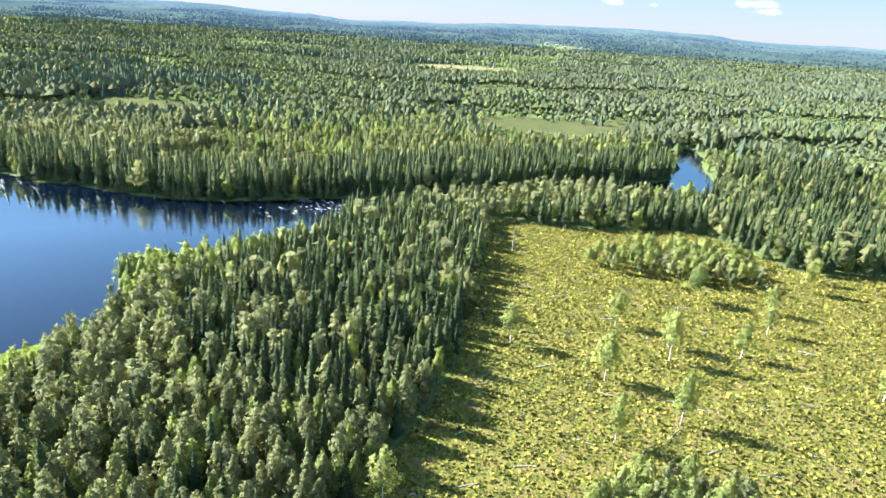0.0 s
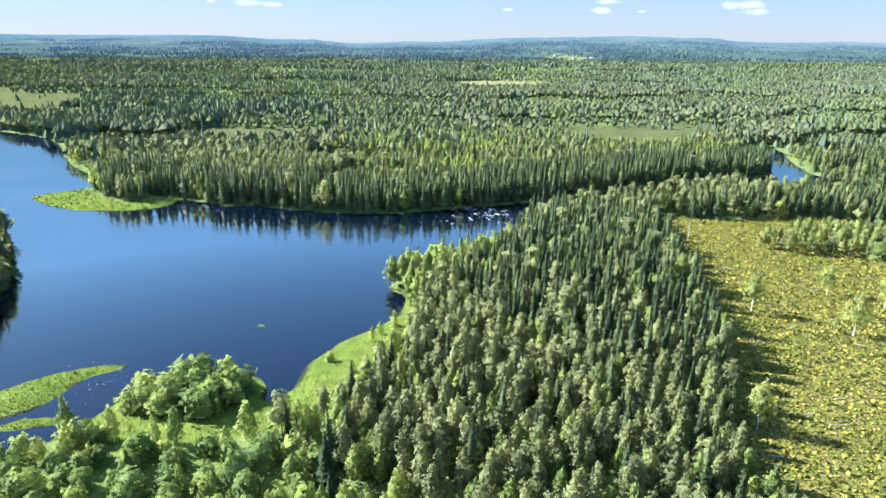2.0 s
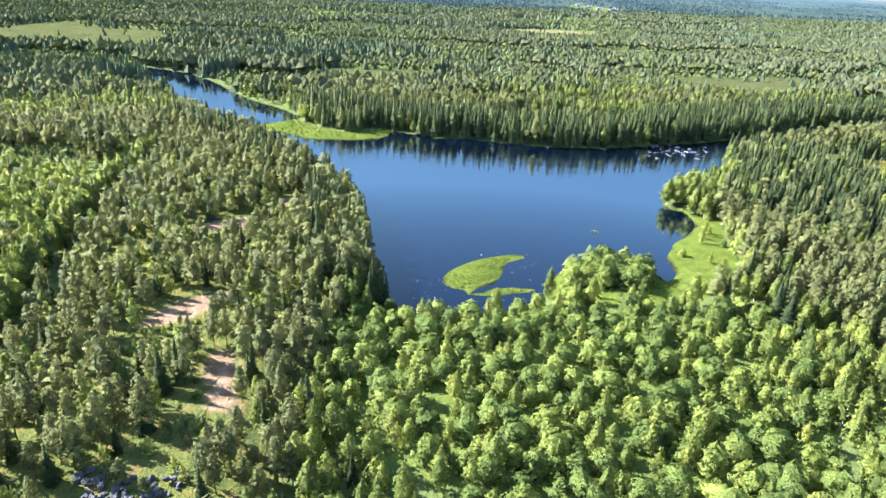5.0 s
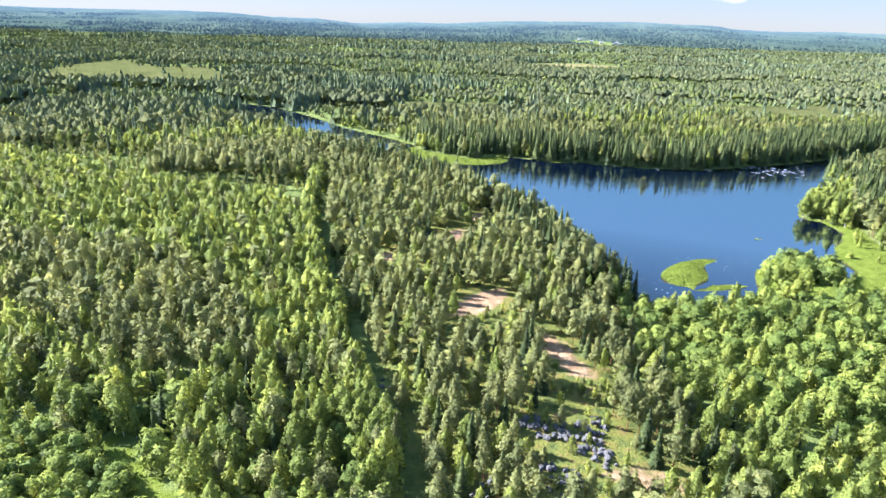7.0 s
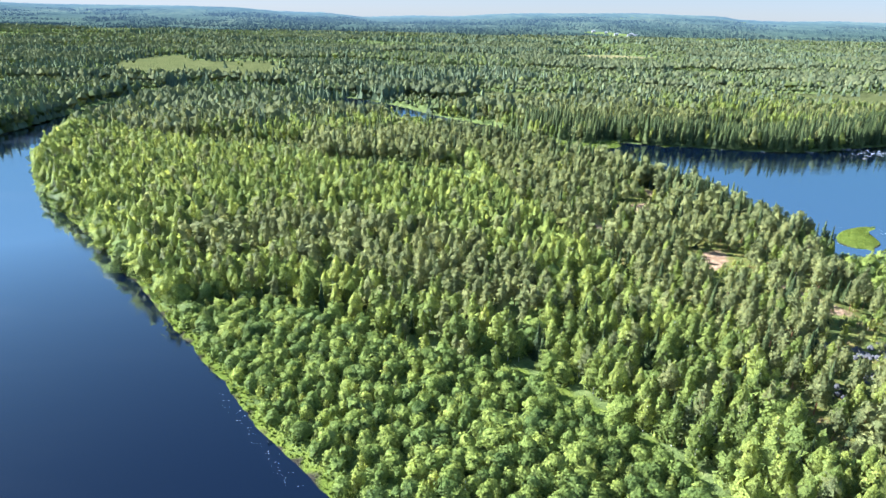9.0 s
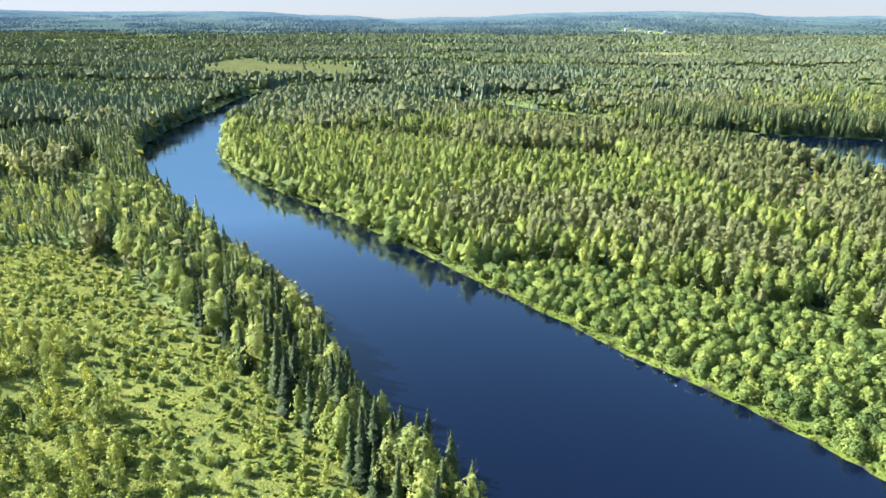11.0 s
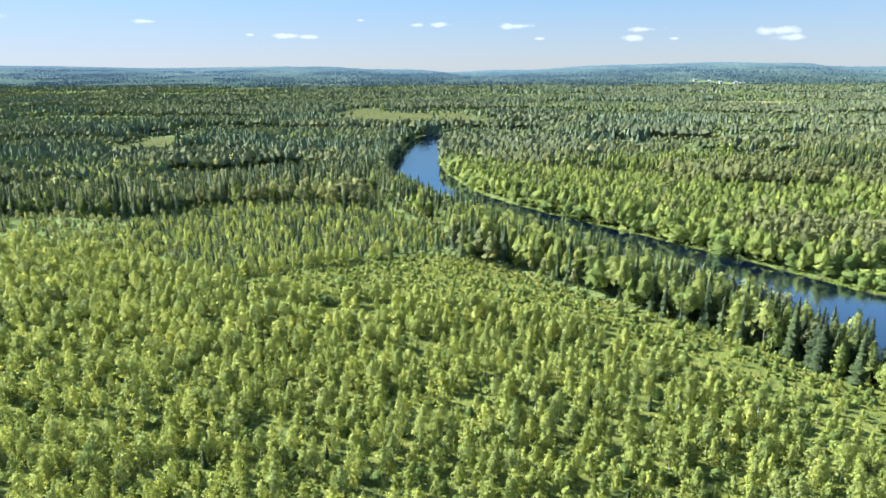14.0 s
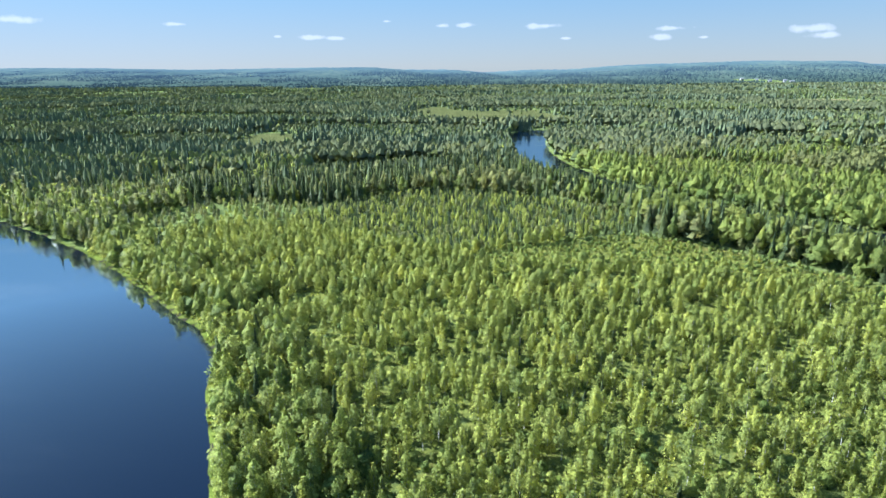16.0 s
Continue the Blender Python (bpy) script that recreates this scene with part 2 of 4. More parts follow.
def ground_material():
    m, n, l = material("forest_ground")
    c = n.new("ShaderNodeTexCoord").outputs["Object"]
    big, small, fine = noise_tex(n, l, 0.035, 4, c), noise_tex(n, l, 0.35, 5, c, 0.6), noise_tex(n, l, 2.2, 4, c, 0.65)
    soil = ramp(n, l, small, [(0.30, (0.074, 0.101, 0.032)), (0.55, (0.128, 0.162, 0.049)), (0.75, (0.196, 0.209, 0.081))])
    slash = ramp(n, l, number(n, l, "ADD", number(n, l, "MULTIPLY", small, 0.55), number(n, l, "MULTIPLY", fine, 0.45)),
                 [(0.37, (0.030, 0.028, 0.012)), (0.45, (0.072, 0.076, 0.018)), (0.52, (0.140, 0.140, 0.028)), (0.60, (0.150, 0.102, 0.046)), (0.72, (0.250, 0.200, 0.135))])
    meadow = ramp(n, l, number(n, l, "ADD", number(n, l, "MULTIPLY", small, 0.6), number(n, l, "MULTIPLY", big, 0.4)),
                  [(0.32, (0.060, 0.084, 0.014)), (0.5, (0.104, 0.136, 0.022)), (0.7, (0.155, 0.182, 0.036))])
    hay = ramp(n, l, number(n, l, "ADD", number(n, l, "MULTIPLY", small, 0.4), number(n, l, "MULTIPLY", big, 0.6)),
               [(0.3, (0.054, 0.064, 0.022)), (0.5, (0.078, 0.086, 0.030)), (0.7, (0.104, 0.108, 0.042))])
    sand = ramp(n, l, small, [(0.3, (0.170, 0.108, 0.062)), (0.55, (0.275, 0.180, 0.104)), (0.75, (0.370, 0.265, 0.170))])
    bed = ramp(n, l, small, [(0.3, (0.015, 0.014, 0.010)), (0.7, (0.05, 0.045, 0.03))])
    colour = soil
    for name, layer in (("slash", slash), ("meadow", meadow), ("hay", hay), ("sand", sand), ("bed", bed)):
        a = n.new("ShaderNodeAttribute")
        a.attribute_name = name
        # the edges of each kind of ground are ragged
        edge = n.new("ShaderNodeMapRange")
        edge.inputs[1].default_value, edge.inputs[2].default_value = 0.35, 0.65
        l.new(number(n, l, "ADD", a.outputs["Fac"], number(n, l, "MULTIPLY", number(n, l, "SUBTRACT", small, 0.5), 0.7)), edge.inputs[0])
        colour = mixed(n, l, edge.outputs[0], colour, layer)
    p = n.new("ShaderNodeBsdfPrincipled")
    p.inputs["Roughness"].default_value, p.inputs["Specular IOR Level"].default_value = 1.0, 0.0
    l.new(colour, p.inputs["Base Color"])
    b = n.new("ShaderNodeBump")
    b.inputs["Strength"].default_value, b.inputs["Distance"].default_value = 0.8, 0.5
    l.new(number(n, l, "ADD", fine, number(n, l, "MULTIPLY", small, 1.5)), b.inputs["Height"])
    l.new(b.outputs[0], p.inputs["Normal"])
    l.new(p.outputs[0], n.new("ShaderNodeOutputMaterial").inputs[0])
    return m


def water_material():
    """Dark peaty water: little comes back from below, the sky is mirrored the more the flatter it is seen."""
    m, n, l = material("dark_river_water")
    c = n.new("ShaderNodeTexCoord").outputs["Object"]
    deep = n.new("ShaderNodeBsdfDiffuse")
    deep.inputs["Color"].default_value = (0.0010, 0.0030, 0.0096, 1)
    gloss = n.new("ShaderNodeBsdfGlossy")
    gloss.inputs["Color"].default_value = (0.88, 0.96, 0.98, 1)
    mp = n.new("ShaderNodeMapping")
    mp.inputs["Scale"].default_value, mp.inputs["Rotation"].default_value = (1, 2.6, 1), (0, 0, 0.35)
    l.new(c, mp.inputs[0])
    # long lanes where a breath of wind ruffles the calm surface
    lanes = noise_tex(n, l, 0.011, 4, mp.outputs[0], 0.55)
    l.new(ramp(n, l, lanes, [(0.40, (0.02, 0.02, 0.02)), (0.62, (0.16, 0.16, 0.16))]), gloss.inputs["Roughness"])
    b = n.new("ShaderNodeBump")
    b.inputs["Distance"].default_value = 0.25
    l.new(ramp(n, l, lanes, [(0.42, (0.05, 0.05, 0.05)), (0.60, (0.16, 0.16, 0.16))]), b.inputs["Strength"])
    l.new(number(n, l, "ADD", noise_tex(n, l, 0.8, 3, c), number(n, l, "MULTIPLY", noise_tex(n, l, 0.12, 2, c), 2.0)), b.inputs["Height"])
    l.new(b.outputs[0], gloss.inputs["Normal"])
    edge = n.new("ShaderNodeFresnel")
    edge.inputs["IOR"].default_value = 1.33
    share = number(n, l, "MINIMUM", number(n, l, "MULTIPLY", number(n, l, "POWER", edge.outputs[0], 1.6), WATER_GLOSS), 0.50)
    both = n.new("ShaderNodeMixShader")
    l.new(share, both.inputs[0])
    l.new(deep.outputs[0], both.inputs[1])
    l.new(gloss.outputs[0], both.inputs[2])
    l.new(both.outputs[0], n.new("ShaderNodeOutputMaterial").inputs[0])
    return m


WATER_GLOSS = 8.6
GROUND, WATER = ground_material(), water_material()

# ---- the plan: x to the east, y to the north, water level at 0 ----


def closed(points, steps=4):
    """A smooth closed line through the corners of the plan."""
    p = np.array(points, float)
    a, b, c, d = np.roll(p, 1, 0), p, np.roll(p, -1, 0), np.roll(p, -2, 0)
    out = []
    for t in np.arange(steps) / steps:
        out.append(0.5 * (2 * b + (c - a) * t + (2 * a - 5 * b + 4 * c - d) * t**2 + (3 * b - a - 3 * c + d) * t**3))
    return np.stack(out, 1).reshape(-1, 2)


def depth_in(line, x, y):
    """Signed distance to a closed line, positive inside it."""
    px, py = np.asarray(x, float).ravel(), np.asarray(y, float).ravel()
    best, inside = np.full(px.shape, 1e18), np.zeros(px.shape, bool)
    for (ax, ay), (bx, by) in zip(line, np.roll(line, -1, 0)):
        ex, ey = bx - ax, by - ay
        t = np.clip(((px - ax) * ex + (py - ay) * ey) / (ex * ex + ey * ey + 1e-12), 0, 1)
        best = np.minimum(best, (px - ax - t * ex) ** 2 + (py - ay - t * ey) ** 2)
        if ay != by:
            inside ^= ((ay > py) != (by > py)) & (px < ex * (py - ay) / (by - ay) + ax)
    return np.where(inside, 1, -1) * np.sqrt(best)


OUTER_BANK = [(560, 190), (420, 240), (300, 268), (210, 286), (158, 312), (147, 345), (160, 392), (170, 432), (160, 436),
              (148, 400), (132, 362), (114, 326), (70, 314), (30, 294), (-10, 272), (-32, 261), (-55, 253), (-91, 241),
              (-118, 240), (-150, 248), (-186, 257), (-197, 263), (-200, 249), (-217, 240), (-240, 242), (-258, 252),
              (-271, 265), (-258, 278), (-252, 289), (-268, 312), (-297, 342), (-330, 390), (-360, 428), (-385, 450),
              (-420, 468), (-465, 490), (-510, 507), (-545, 500), (-566, 457), (-567, 356), (-565, 290), (-563, 240),
              (-554, 199), (-540, 165), (-520, 128), (-492, 88), (-456, 46), (-439, 20), (-421, -4), (-407, -28)]
NEAR_BANKS = [(-395, -46), (-384, -63), (-371, -80), (-345, -115), (-318, -150), (-290, -200), (-270, -320),
              (-200, -320), (-230, -200), (-268, -130), (-300, -82), (-326, -44), (-337, -30), (-353, -10), (-375, 18),
              (-407, 59), (-443, 101), (-475, 138), (-500, 177), (-520, 235), (-531, 290), (-534, 340), (-533, 400),
              (-520, 446), (-498, 464), (-462, 456), (-420, 432), (-385, 400), (-352, 350), (-312, 290), (-281, 242),
              (-250, 212), (-229, 186), (-208, 154), (-197, 125), (-193, 104), (-190, 84), (-184, 71), (-172, 66)]
LAKE_SHORE = [(-158, 69), (-147, 73), (-143, 80), (-141, 86), (-138, 92), (-134, 96), (-125, 100), (-116, 100), (-112, 98),
              (-109, 93), (-109, 88.5), (-106, 89), (-104, 93), (-103, 99), (-102, 107), (-98, 115), (-88, 127), (-83, 135),
              (-81, 143), (-83, 149), (-88, 153), (-84, 161), (-74, 170), (-63, 181), (-50, 192), (-42, 206), (-36, 222),
              (-18, 240), (20, 262), (60, 282), (110, 298), (150, 288), (205, 260), (300, 238), (420, 205), (560, 160)]
WEST_RIVER = [(-590, -330), (-600, -190), (-612, -145), (-622, -119), (-635, -93), (-647, -64), (-671, -41), (-704, -12), (-736, 14),
              (-770, 37), (-816, 64), (-870, 88), (-960, 115), (-1100, 130), (-1100, 60), (-960, 45), (-880, 20), (-830, -12),
              (-780, -50), (-745, -90), (-725, -140), (-705, -200), (-690, -330)]
GRASS_BARS = [[(-171, 84), (-169, 90), (-163, 97), (-156, 102), (-145, 105), (-146, 102), (-152, 98), (-155, 89), (-158, 83), (-166, 80)],
              [(-166, 76), (-159, 80), (-152, 82), (-144.5, 81), (-151, 78), (-159, 77.4)],
              [(-175.5, 252), (-171, 254), (-166.5, 252.5), (-171, 250.6)],
              [(-123.4, 125.6), (-120.5, 127.2), (-117.4, 125.8), (-120.5, 124.4)]]
LAKE = closed(OUTER_BANK + NEAR_BANKS + LAKE_SHORE)
WEST = closed(WEST_RIVER)
BARS = [closed(b) for b in GRASS_BARS]


def ripple(x, y, size, grain):
    """Cheap smooth unevenness of plan lines."""
    return size * (np.sin(x / grain + 1.7 * np.sin(y / grain * 0.83)) + np.sin(y / grain * 1.27 + 1.3 * np.sin(x / grain * 0.71 + 2.0))) * 0.5


def land(x, y):
    """Distance from the water's edge, positive on land."""
    x, y = np.asarray(x, float), np.asarray(y, float)
    wx, wy = x + ripple(x, y, 0.7, 4.7), y + ripple(y, x, 0.6, 3.3)
    d = np.minimum(-depth_in(LAKE, wx, wy), -depth_in(WEST, wx, wy))
    for b in BARS:
        near = (np.abs(x + 145) < 60) & (np.abs(y - 160) < 110)
        if near.any():
            d[near] = np.maximum(d[near], depth_in(b, wx[near] * 0.6 + x[near] * 0.4, wy[near] * 0.6 + y[near] * 0.4))
    return d


# the far skyline, east against height, on a line 4500 m to the north
SKYLINE = [(-6000, 84), (-4516, 87), (-4042, 89), (-3579, 78), (-3156, 70), (-2766, 63), (-2374, 69), (-1865, 70), (-1619, 71), (-1334, 50),
           (-1060, 45), (-1010, 51), (-962, 43), (-740, 25), (-599, 29), (-401, 37), (-119, 42), (199, 62), (676, 78), (1250, 86), (1520, 84), (1780, 76),
           (1900, 58), (2108, 52), (2611, 61), (2954, 58), (4200, 50), (6000, 45)]
SKY_X, SKY_Z = np.array(SKYLINE, float).T


def rise(x, y):
    """Height of the land away from the shore: flat by the river, low hills at the horizon."""
    t = np.clip((y - 1700) / 2750, 0, 1)
    hill = np.interp(x * 4500 / np.maximum(y, 1500), SKY_X, SKY_Z) - 9
    return np.where(y > 1700, t * t * (3 - 2 * t) * np.maximum(hill, 2), 0) + 0.0


# zones of the land
CLEARING = closed([(19, 235), (50, 232), (94, 236), (108, 228), (114, 215), (123, 200), (152, 197), (205, 185), (230, 100), (180, 30), (90, 0),
                   (0, 30), (-16, 66), (-11, 82), (-3, 101), (4, 122), (6, 140), (9, 166), (14, 200)])
STAND = closed([(52, 189), (50, 197), (66, 208), (84, 214), (104, 205), (104, 184), (88, 180)])
STAND_NEAR = closed([(27, 82), (26, 70), (46, 66), (52, 80), (42, 88)])
BAY_MEADOW = closed([(-142, 76), (-143, 90), (-126, 103), (-110, 99), (-100, 122), (-80, 150), (-74, 140), (-79, 118), (-84, 98), (-92, 84), (-104, 77), (-122, 73)])
REED_SPIT = closed([(-198, 266), (-197, 244), (-218, 236), (-242, 238), (-274, 264), (-256, 284), (-246, 272), (-225, 255), (-210, 258)])
WILLOWS = closed([(-190, 20), (-196, 50), (-188, 66), (-160, 68), (-142, 74), (-120, 72), (-100, 72), (-90, 60), (-96, 30), (-110, 4), (-150, -4)])
RIDGE = closed([(-243, -40), (-248, 0), (-256, 30), (-270, 80), (-284, 140), (-300, 230), (-270, 240), (-240, 205), (-215, 165), (-200, 120), (-196, 62), (-196, 20), (-188, -20), (-196, -50)])
BANK_WILLOWS = closed([(-336, -48), (-364, -8), (-388, 24), (-360, 34), (-345, 26), (-325, 12), (-300, -2), (-285, -16), (-268, -42), (-262, -80), (-290, -86)])
BIRCHES = closed([(-262, -60), (-285, -12), (-332, 18), (-392, 22), (-420, 52), (-458, 96), (-490, 134), (-515, 178), (-536, 238), (-515, 268), (-470, 235), (-420, 205),
                  (-360, 175), (-305, 150), (-282, 110), (-262, 40), (-248, 0), (-244, -60)])
NEAR_BIRCHES = closed([(-190, 14), (-150, -2), (-110, 6), (-96, 34), (-90, 60), (-78, 66), (-62, 40), (-58, -10), (-110, -60), (-190, -70)])
YOUNG = closed([(-437, -12), (-419, -30), (-409, -42), (-396, -57), (-386, -74), (-372, -96), (-420, -150), (-610, -230), (-634, -120), (-660, -74), (-700, -30),
                (-740, 8), (-690, 58), (-640, 50), (-600, 25), (-560, 42), (-522, 50), (-500, 40), (-470, 12)])
OPENING = closed([(-590, 12), (-556, 34), (-520, 50), (-492, 40), (-470, 14), (-452, -4), (-480, -10), (-520, 4), (-560, 4)])
YOUNG_SPRUCE = closed([(-668, 60), (-655, 100), (-620, 136), (-570, 128), (-530, 100), (-512, 66), (-522, 50), (-556, 40), (-590, 22), (-630, 46)])
FAR_FIELD = closed([(-735, 800), (-710, 900), (-655, 905), (-640, 815), (-540, 800), (-480, 700), (-465, 590), (-560, 560), (-640, 580), (-710, 690)])
FAR_CUT = closed([(-110, 990), (-60, 1090), (30, 1130), (125, 1080), (100, 985), (40, 940), (-40, 930)])
BOG = closed([(10, 490), (45, 532), (100, 526), (162, 532), (160, 480), (110, 420), (50, 405), (15, 440)])
BOG_WEST = closed([(-282, 470), (-264, 502), (-215, 505), (-160, 496), (-152, 440), (-205, 405), (-260, 420)])
VILLAGE = closed([(312, 2070), (308, 2345), (345, 2350), (425, 2200), (424, 2060)])
GLADE = closed([(-845, 350), (-832, 457), (-772, 432), (-755, 370), (-790, 315)])
BOG_EAST = closed([(-700, 210), (-660, 262), (-600, 250), (-580, 225), (-630, 205)])
SAND = [closed(p) for p in ([(-247, 108), (-240, 116), (-226, 122), (-232, 108)], [(-231, 133), (-222, 144), (-217, 140), (-224, 131)],
                            [(-238, 52), (-233, 64), (-221, 70), (-223, 60), (-231, 51)], [(-219, 43), (-213, 42), (-210, 34), (-207, 23), (-212, 22), (-216, 30)],
                            [(-216, -4), (-209, -5), (-200, -8), (-206, -13)], [(-262, 88), (-258, 96), (-252, 96), (-255, 88)])]
# only low growth on the sunny, open side of the sand
SAND_VIEW = [line + shift for line in SAND[:4] + SAND[5:] for shift in ((1.0, -5.0), (0.5, -11.0))] + [line + (-1.0, -16.0) for line in SAND[2:4]]
ROCKY = closed([(-225, 11), (-208, 9), (-208, -5), (-216, -14), (-228, -12)])
TRACK = [(-252, -60), (-247, -20), (-246, 0), (-254, 20), (-261, 42), (-270, 72), (-279, 108), (-286, 152), (-290, 200)]
PATHWAY = [(-300, 3), (-294, -3), (-284, -13), (-277, -24), (-270, -38), (-258, -60)]


def thin(x, y):
    """Where the far forest opens into boggy ground with few trees."""
    return np.clip((ripple(x * 0.45, y, 1.0, 47.0) + ripple(y, x * 0.5, 0.4, 21.0) - 0.62) * 4, 0, 1) * np.clip((y - 420) / 60, 0, 1)


def beside(line, x, y):
    """Distance from an open line of the plan."""
    best = np.full(np.shape(x), 1e18)
    for (ax, ay), (bx, by) in zip(line, line[1:]):
        ex, ey = bx - ax, by - ay
        t = np.clip(((x - ax) * ex + (y - ay) * ey) / (ex * ex + ey * ey), 0, 1)
        best = np.minimum(best, (x - ax - t * ex) ** 2 + (y - ay - t * ey) ** 2)
    return np.sqrt(best)


def level(x, y):
    """Height of the ground."""
    x, y = np.asarray(x, float), np.asarray(y, float)
    d = land(x, y)
    z = np.clip(d * 0.22, -1.6, 0.7) + 0.5 * np.clip((d - 4) / 20, 0, 1)
    z += np.where(d > 3, ripple(x, y, 0.25, 7.0), 0)
    hump = np.clip(depth_in(RIDGE, x, y) / 14, 0, 1)
    z += 2.2 * hump * hump * (3 - 2 * hump)
    return z + rise(x, y)


def mesh_from(name, verts, faces, materials, index=None, tints=None, smooth=False):
    """A mesh from arrays; faces all have the same number of corners."""
    me = bpy.data.meshes.new(name)
    n, k = faces.shape
    me.vertices.add(len(verts))
    me.vertices.foreach_set("co", np.ascontiguousarray(verts, np.float32).ravel())
    me.loops.add(n * k)
    me.loops.foreach_set("vertex_index", np.ascontiguousarray(faces, np.int32).ravel())
    me.polygons.add(n)
    me.polygons.foreach_set("loop_start", np.arange(0, n * k, k, dtype=np.int32))
    me.polygons.foreach_set("use_smooth", np.full(n, smooth))
    for m in materials:
        me.materials.append(m)
    if index is not None:
        me.polygons.foreach_set("material_index", np.ascontiguousarray(index, np.int32))
    for key, values in (tints or {}).items():
        if key == "soft":
            me.attributes.new(key, "FLOAT_VECTOR", "POINT").data.foreach_set("vector", np.ascontiguousarray(values, np.float32).ravel())
        else:
            me.attributes.new(key, "FLOAT", "POINT").data.foreach_set("value", np.ascontiguousarray(values, np.float32))
    me.update()
    return me


def spread(parts):
    return np.unique(np.concatenate([np.arange(a, b, s, dtype=float) for a, b, s in parts]))


def build_ground():
    xs = spread([(-5200, -1100, 150), (-1100, -760, 12), (-760, 160, 4.0), (160, 420, 10), (420, 5201, 150)])
    ys = spread([(-420, -150, 12), (-150, 330, 3.5), (330, 540, 6), (540, 1150, 12), (1150, 4900, 110)])
    x, y = [g.ravel() for g in np.meshgrid(xs, ys)]
    z = level(x, y)
    i = np.arange(len(xs) * len(ys)).reshape(len(ys), len(xs))
    faces = np.stack([i[:-1, :-1], i[:-1, 1:], i[1:, 1:], i[1:, :-1]], -1).reshape(-1, 4)
    d = land(x, y)

    def inside(line, soft=3.0):
        return np.clip(0.5 + depth_in(line, x, y) / soft, 0, 1)

    slash = np.maximum.reduce([inside(CLEARING), 0.55 * inside(RIDGE, 10), 0.62 * inside(OPENING, 8), 0.56 * inside(YOUNG, 8)])
    shore = np.clip(0.95 - d / 2.2, 0, 1) * (y < 330) * ((y < 225) | (x < -196))
    meadow = np.maximum.reduce([inside(b) for b in BARS] + [inside(BAY_MEADOW), 0.44 * inside(YOUNG, 8), inside(REED_SPIT), shore, 0.75 * np.clip(1.5 - beside(PATHWAY, x, y) / 3, 0, 1), 0.55 * inside(WILLOWS, 6), 0.5 * inside(BANK_WILLOWS, 6)])
    hay = np.maximum.reduce([inside(FAR_FIELD, 50), inside(BOG, 30), inside(BOG_WEST, 30), inside(GLADE, 30), 0.8 * inside(BOG_EAST, 14), 0.8 * thin(x, y) * (y < 2300), 0.2 * inside(RIDGE, 10)])
    sand = np.maximum(np.maximum.reduce([inside(s, 5.0) for s in SAND]) - 0.12, 0.48 * inside(FAR_CUT, 40))
    bed = np.clip(0.5 - d / 1.2, 0, 1)
    me = mesh_from("ground", np.stack([x, y, z], -1), faces, [GROUND], None, {"slash": slash, "meadow": meadow, "hay": hay, "sand": sand, "bed": bed}, True)
    return tagged(new("ground", me), "flat boreal land with clear-cut, meadow, sand and forest floor", "ground", kind="structure")


build_ground()


def hill_material():
    """Distant wooded hills, with a blue glow in the surface standing for kilometres of air."""
    m, n, l = material("hazy_wooded_hills")
    c = n.new("ShaderNodeTexCoord").outputs["Object"]
    mp = n.new("ShaderNodeMapping")
    mp.inputs["Scale"].default_value = (1, 0.35, 1)
    l.new(c, mp.inputs[0])
    patch, fine = noise_tex(n, l, 0.004, 4, mp.outputs[0]), noise_tex(n, l, 0.03, 4, mp.outputs[0])
    fac = number(n, l, "ADD", number(n, l, "MULTIPLY", patch, 0.6), number(n, l, "MULTIPLY", fine, 0.4))
    p = n.new("ShaderNodeBsdfPrincipled")
    p.inputs["Roughness"].default_value, p.inputs["Specular IOR Level"].default_value = 1.0, 0.0
    l.new(ramp(n, l, fac, [(0.35, (0.026, 0.042, 0.026)), (0.52, (0.044, 0.064, 0.038)), (0.66, (0.068, 0.086, 0.048)), (0.74, (0.095, 0.105, 0.06))]), p.inputs["Base Color"])
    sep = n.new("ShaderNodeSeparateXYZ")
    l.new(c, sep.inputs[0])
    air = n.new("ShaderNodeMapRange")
    # the emission grows northwards in place of real aerial haze
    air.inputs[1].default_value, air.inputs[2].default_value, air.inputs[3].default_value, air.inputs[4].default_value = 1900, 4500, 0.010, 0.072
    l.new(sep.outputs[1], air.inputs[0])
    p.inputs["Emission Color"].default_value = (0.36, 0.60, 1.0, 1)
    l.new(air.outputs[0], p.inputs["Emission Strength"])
    l.new(p.outputs[0], n.new("ShaderNodeOutputMaterial").inputs[0])
    return m


HILLS = hill_material()


def build_hills():
    xs, ys = np.arange(-5200, 4400, 26.0), np.arange(1960, 4760, 42.0)
    x, y = [g.ravel() for g in np.meshgrid(xs, ys)]
    x, y = x + dice.uniform(-9, 9, x.shape), y + dice.uniform(-14, 14, y.shape)
    z = rise(x, y) + (1.5 + 4.5 * np.clip((y - 1960) / 400, 0, 1)) + dice.uniform(-3.0, 3.0, x.shape) * np.clip((y - 1900) / 300, 0.2, 1) + ripple(x, y, 4.0, 130.0) * np.clip((y - 2400) / 900, 0, 1)
    # the village lies open among the trees
    z = np.where(depth_in(VILLAGE, x, y) > -30, rise(x, y) - 1.5, z)
    i = np.arange(len(xs) * len(ys)).reshape(len(ys), len(xs))
    faces = np.stack([i[:-1, :-1], i[:-1, 1:], i[1:, 1:], i[1:, :-1]], -1).reshape(-1, 4)
    return tagged(new("backdrop_hills", mesh_from("backdrop_hills", np.stack([x, y, z], -1), faces, [HILLS])), "low wooded hills with a blue haze glow", "hills", kind="structure")

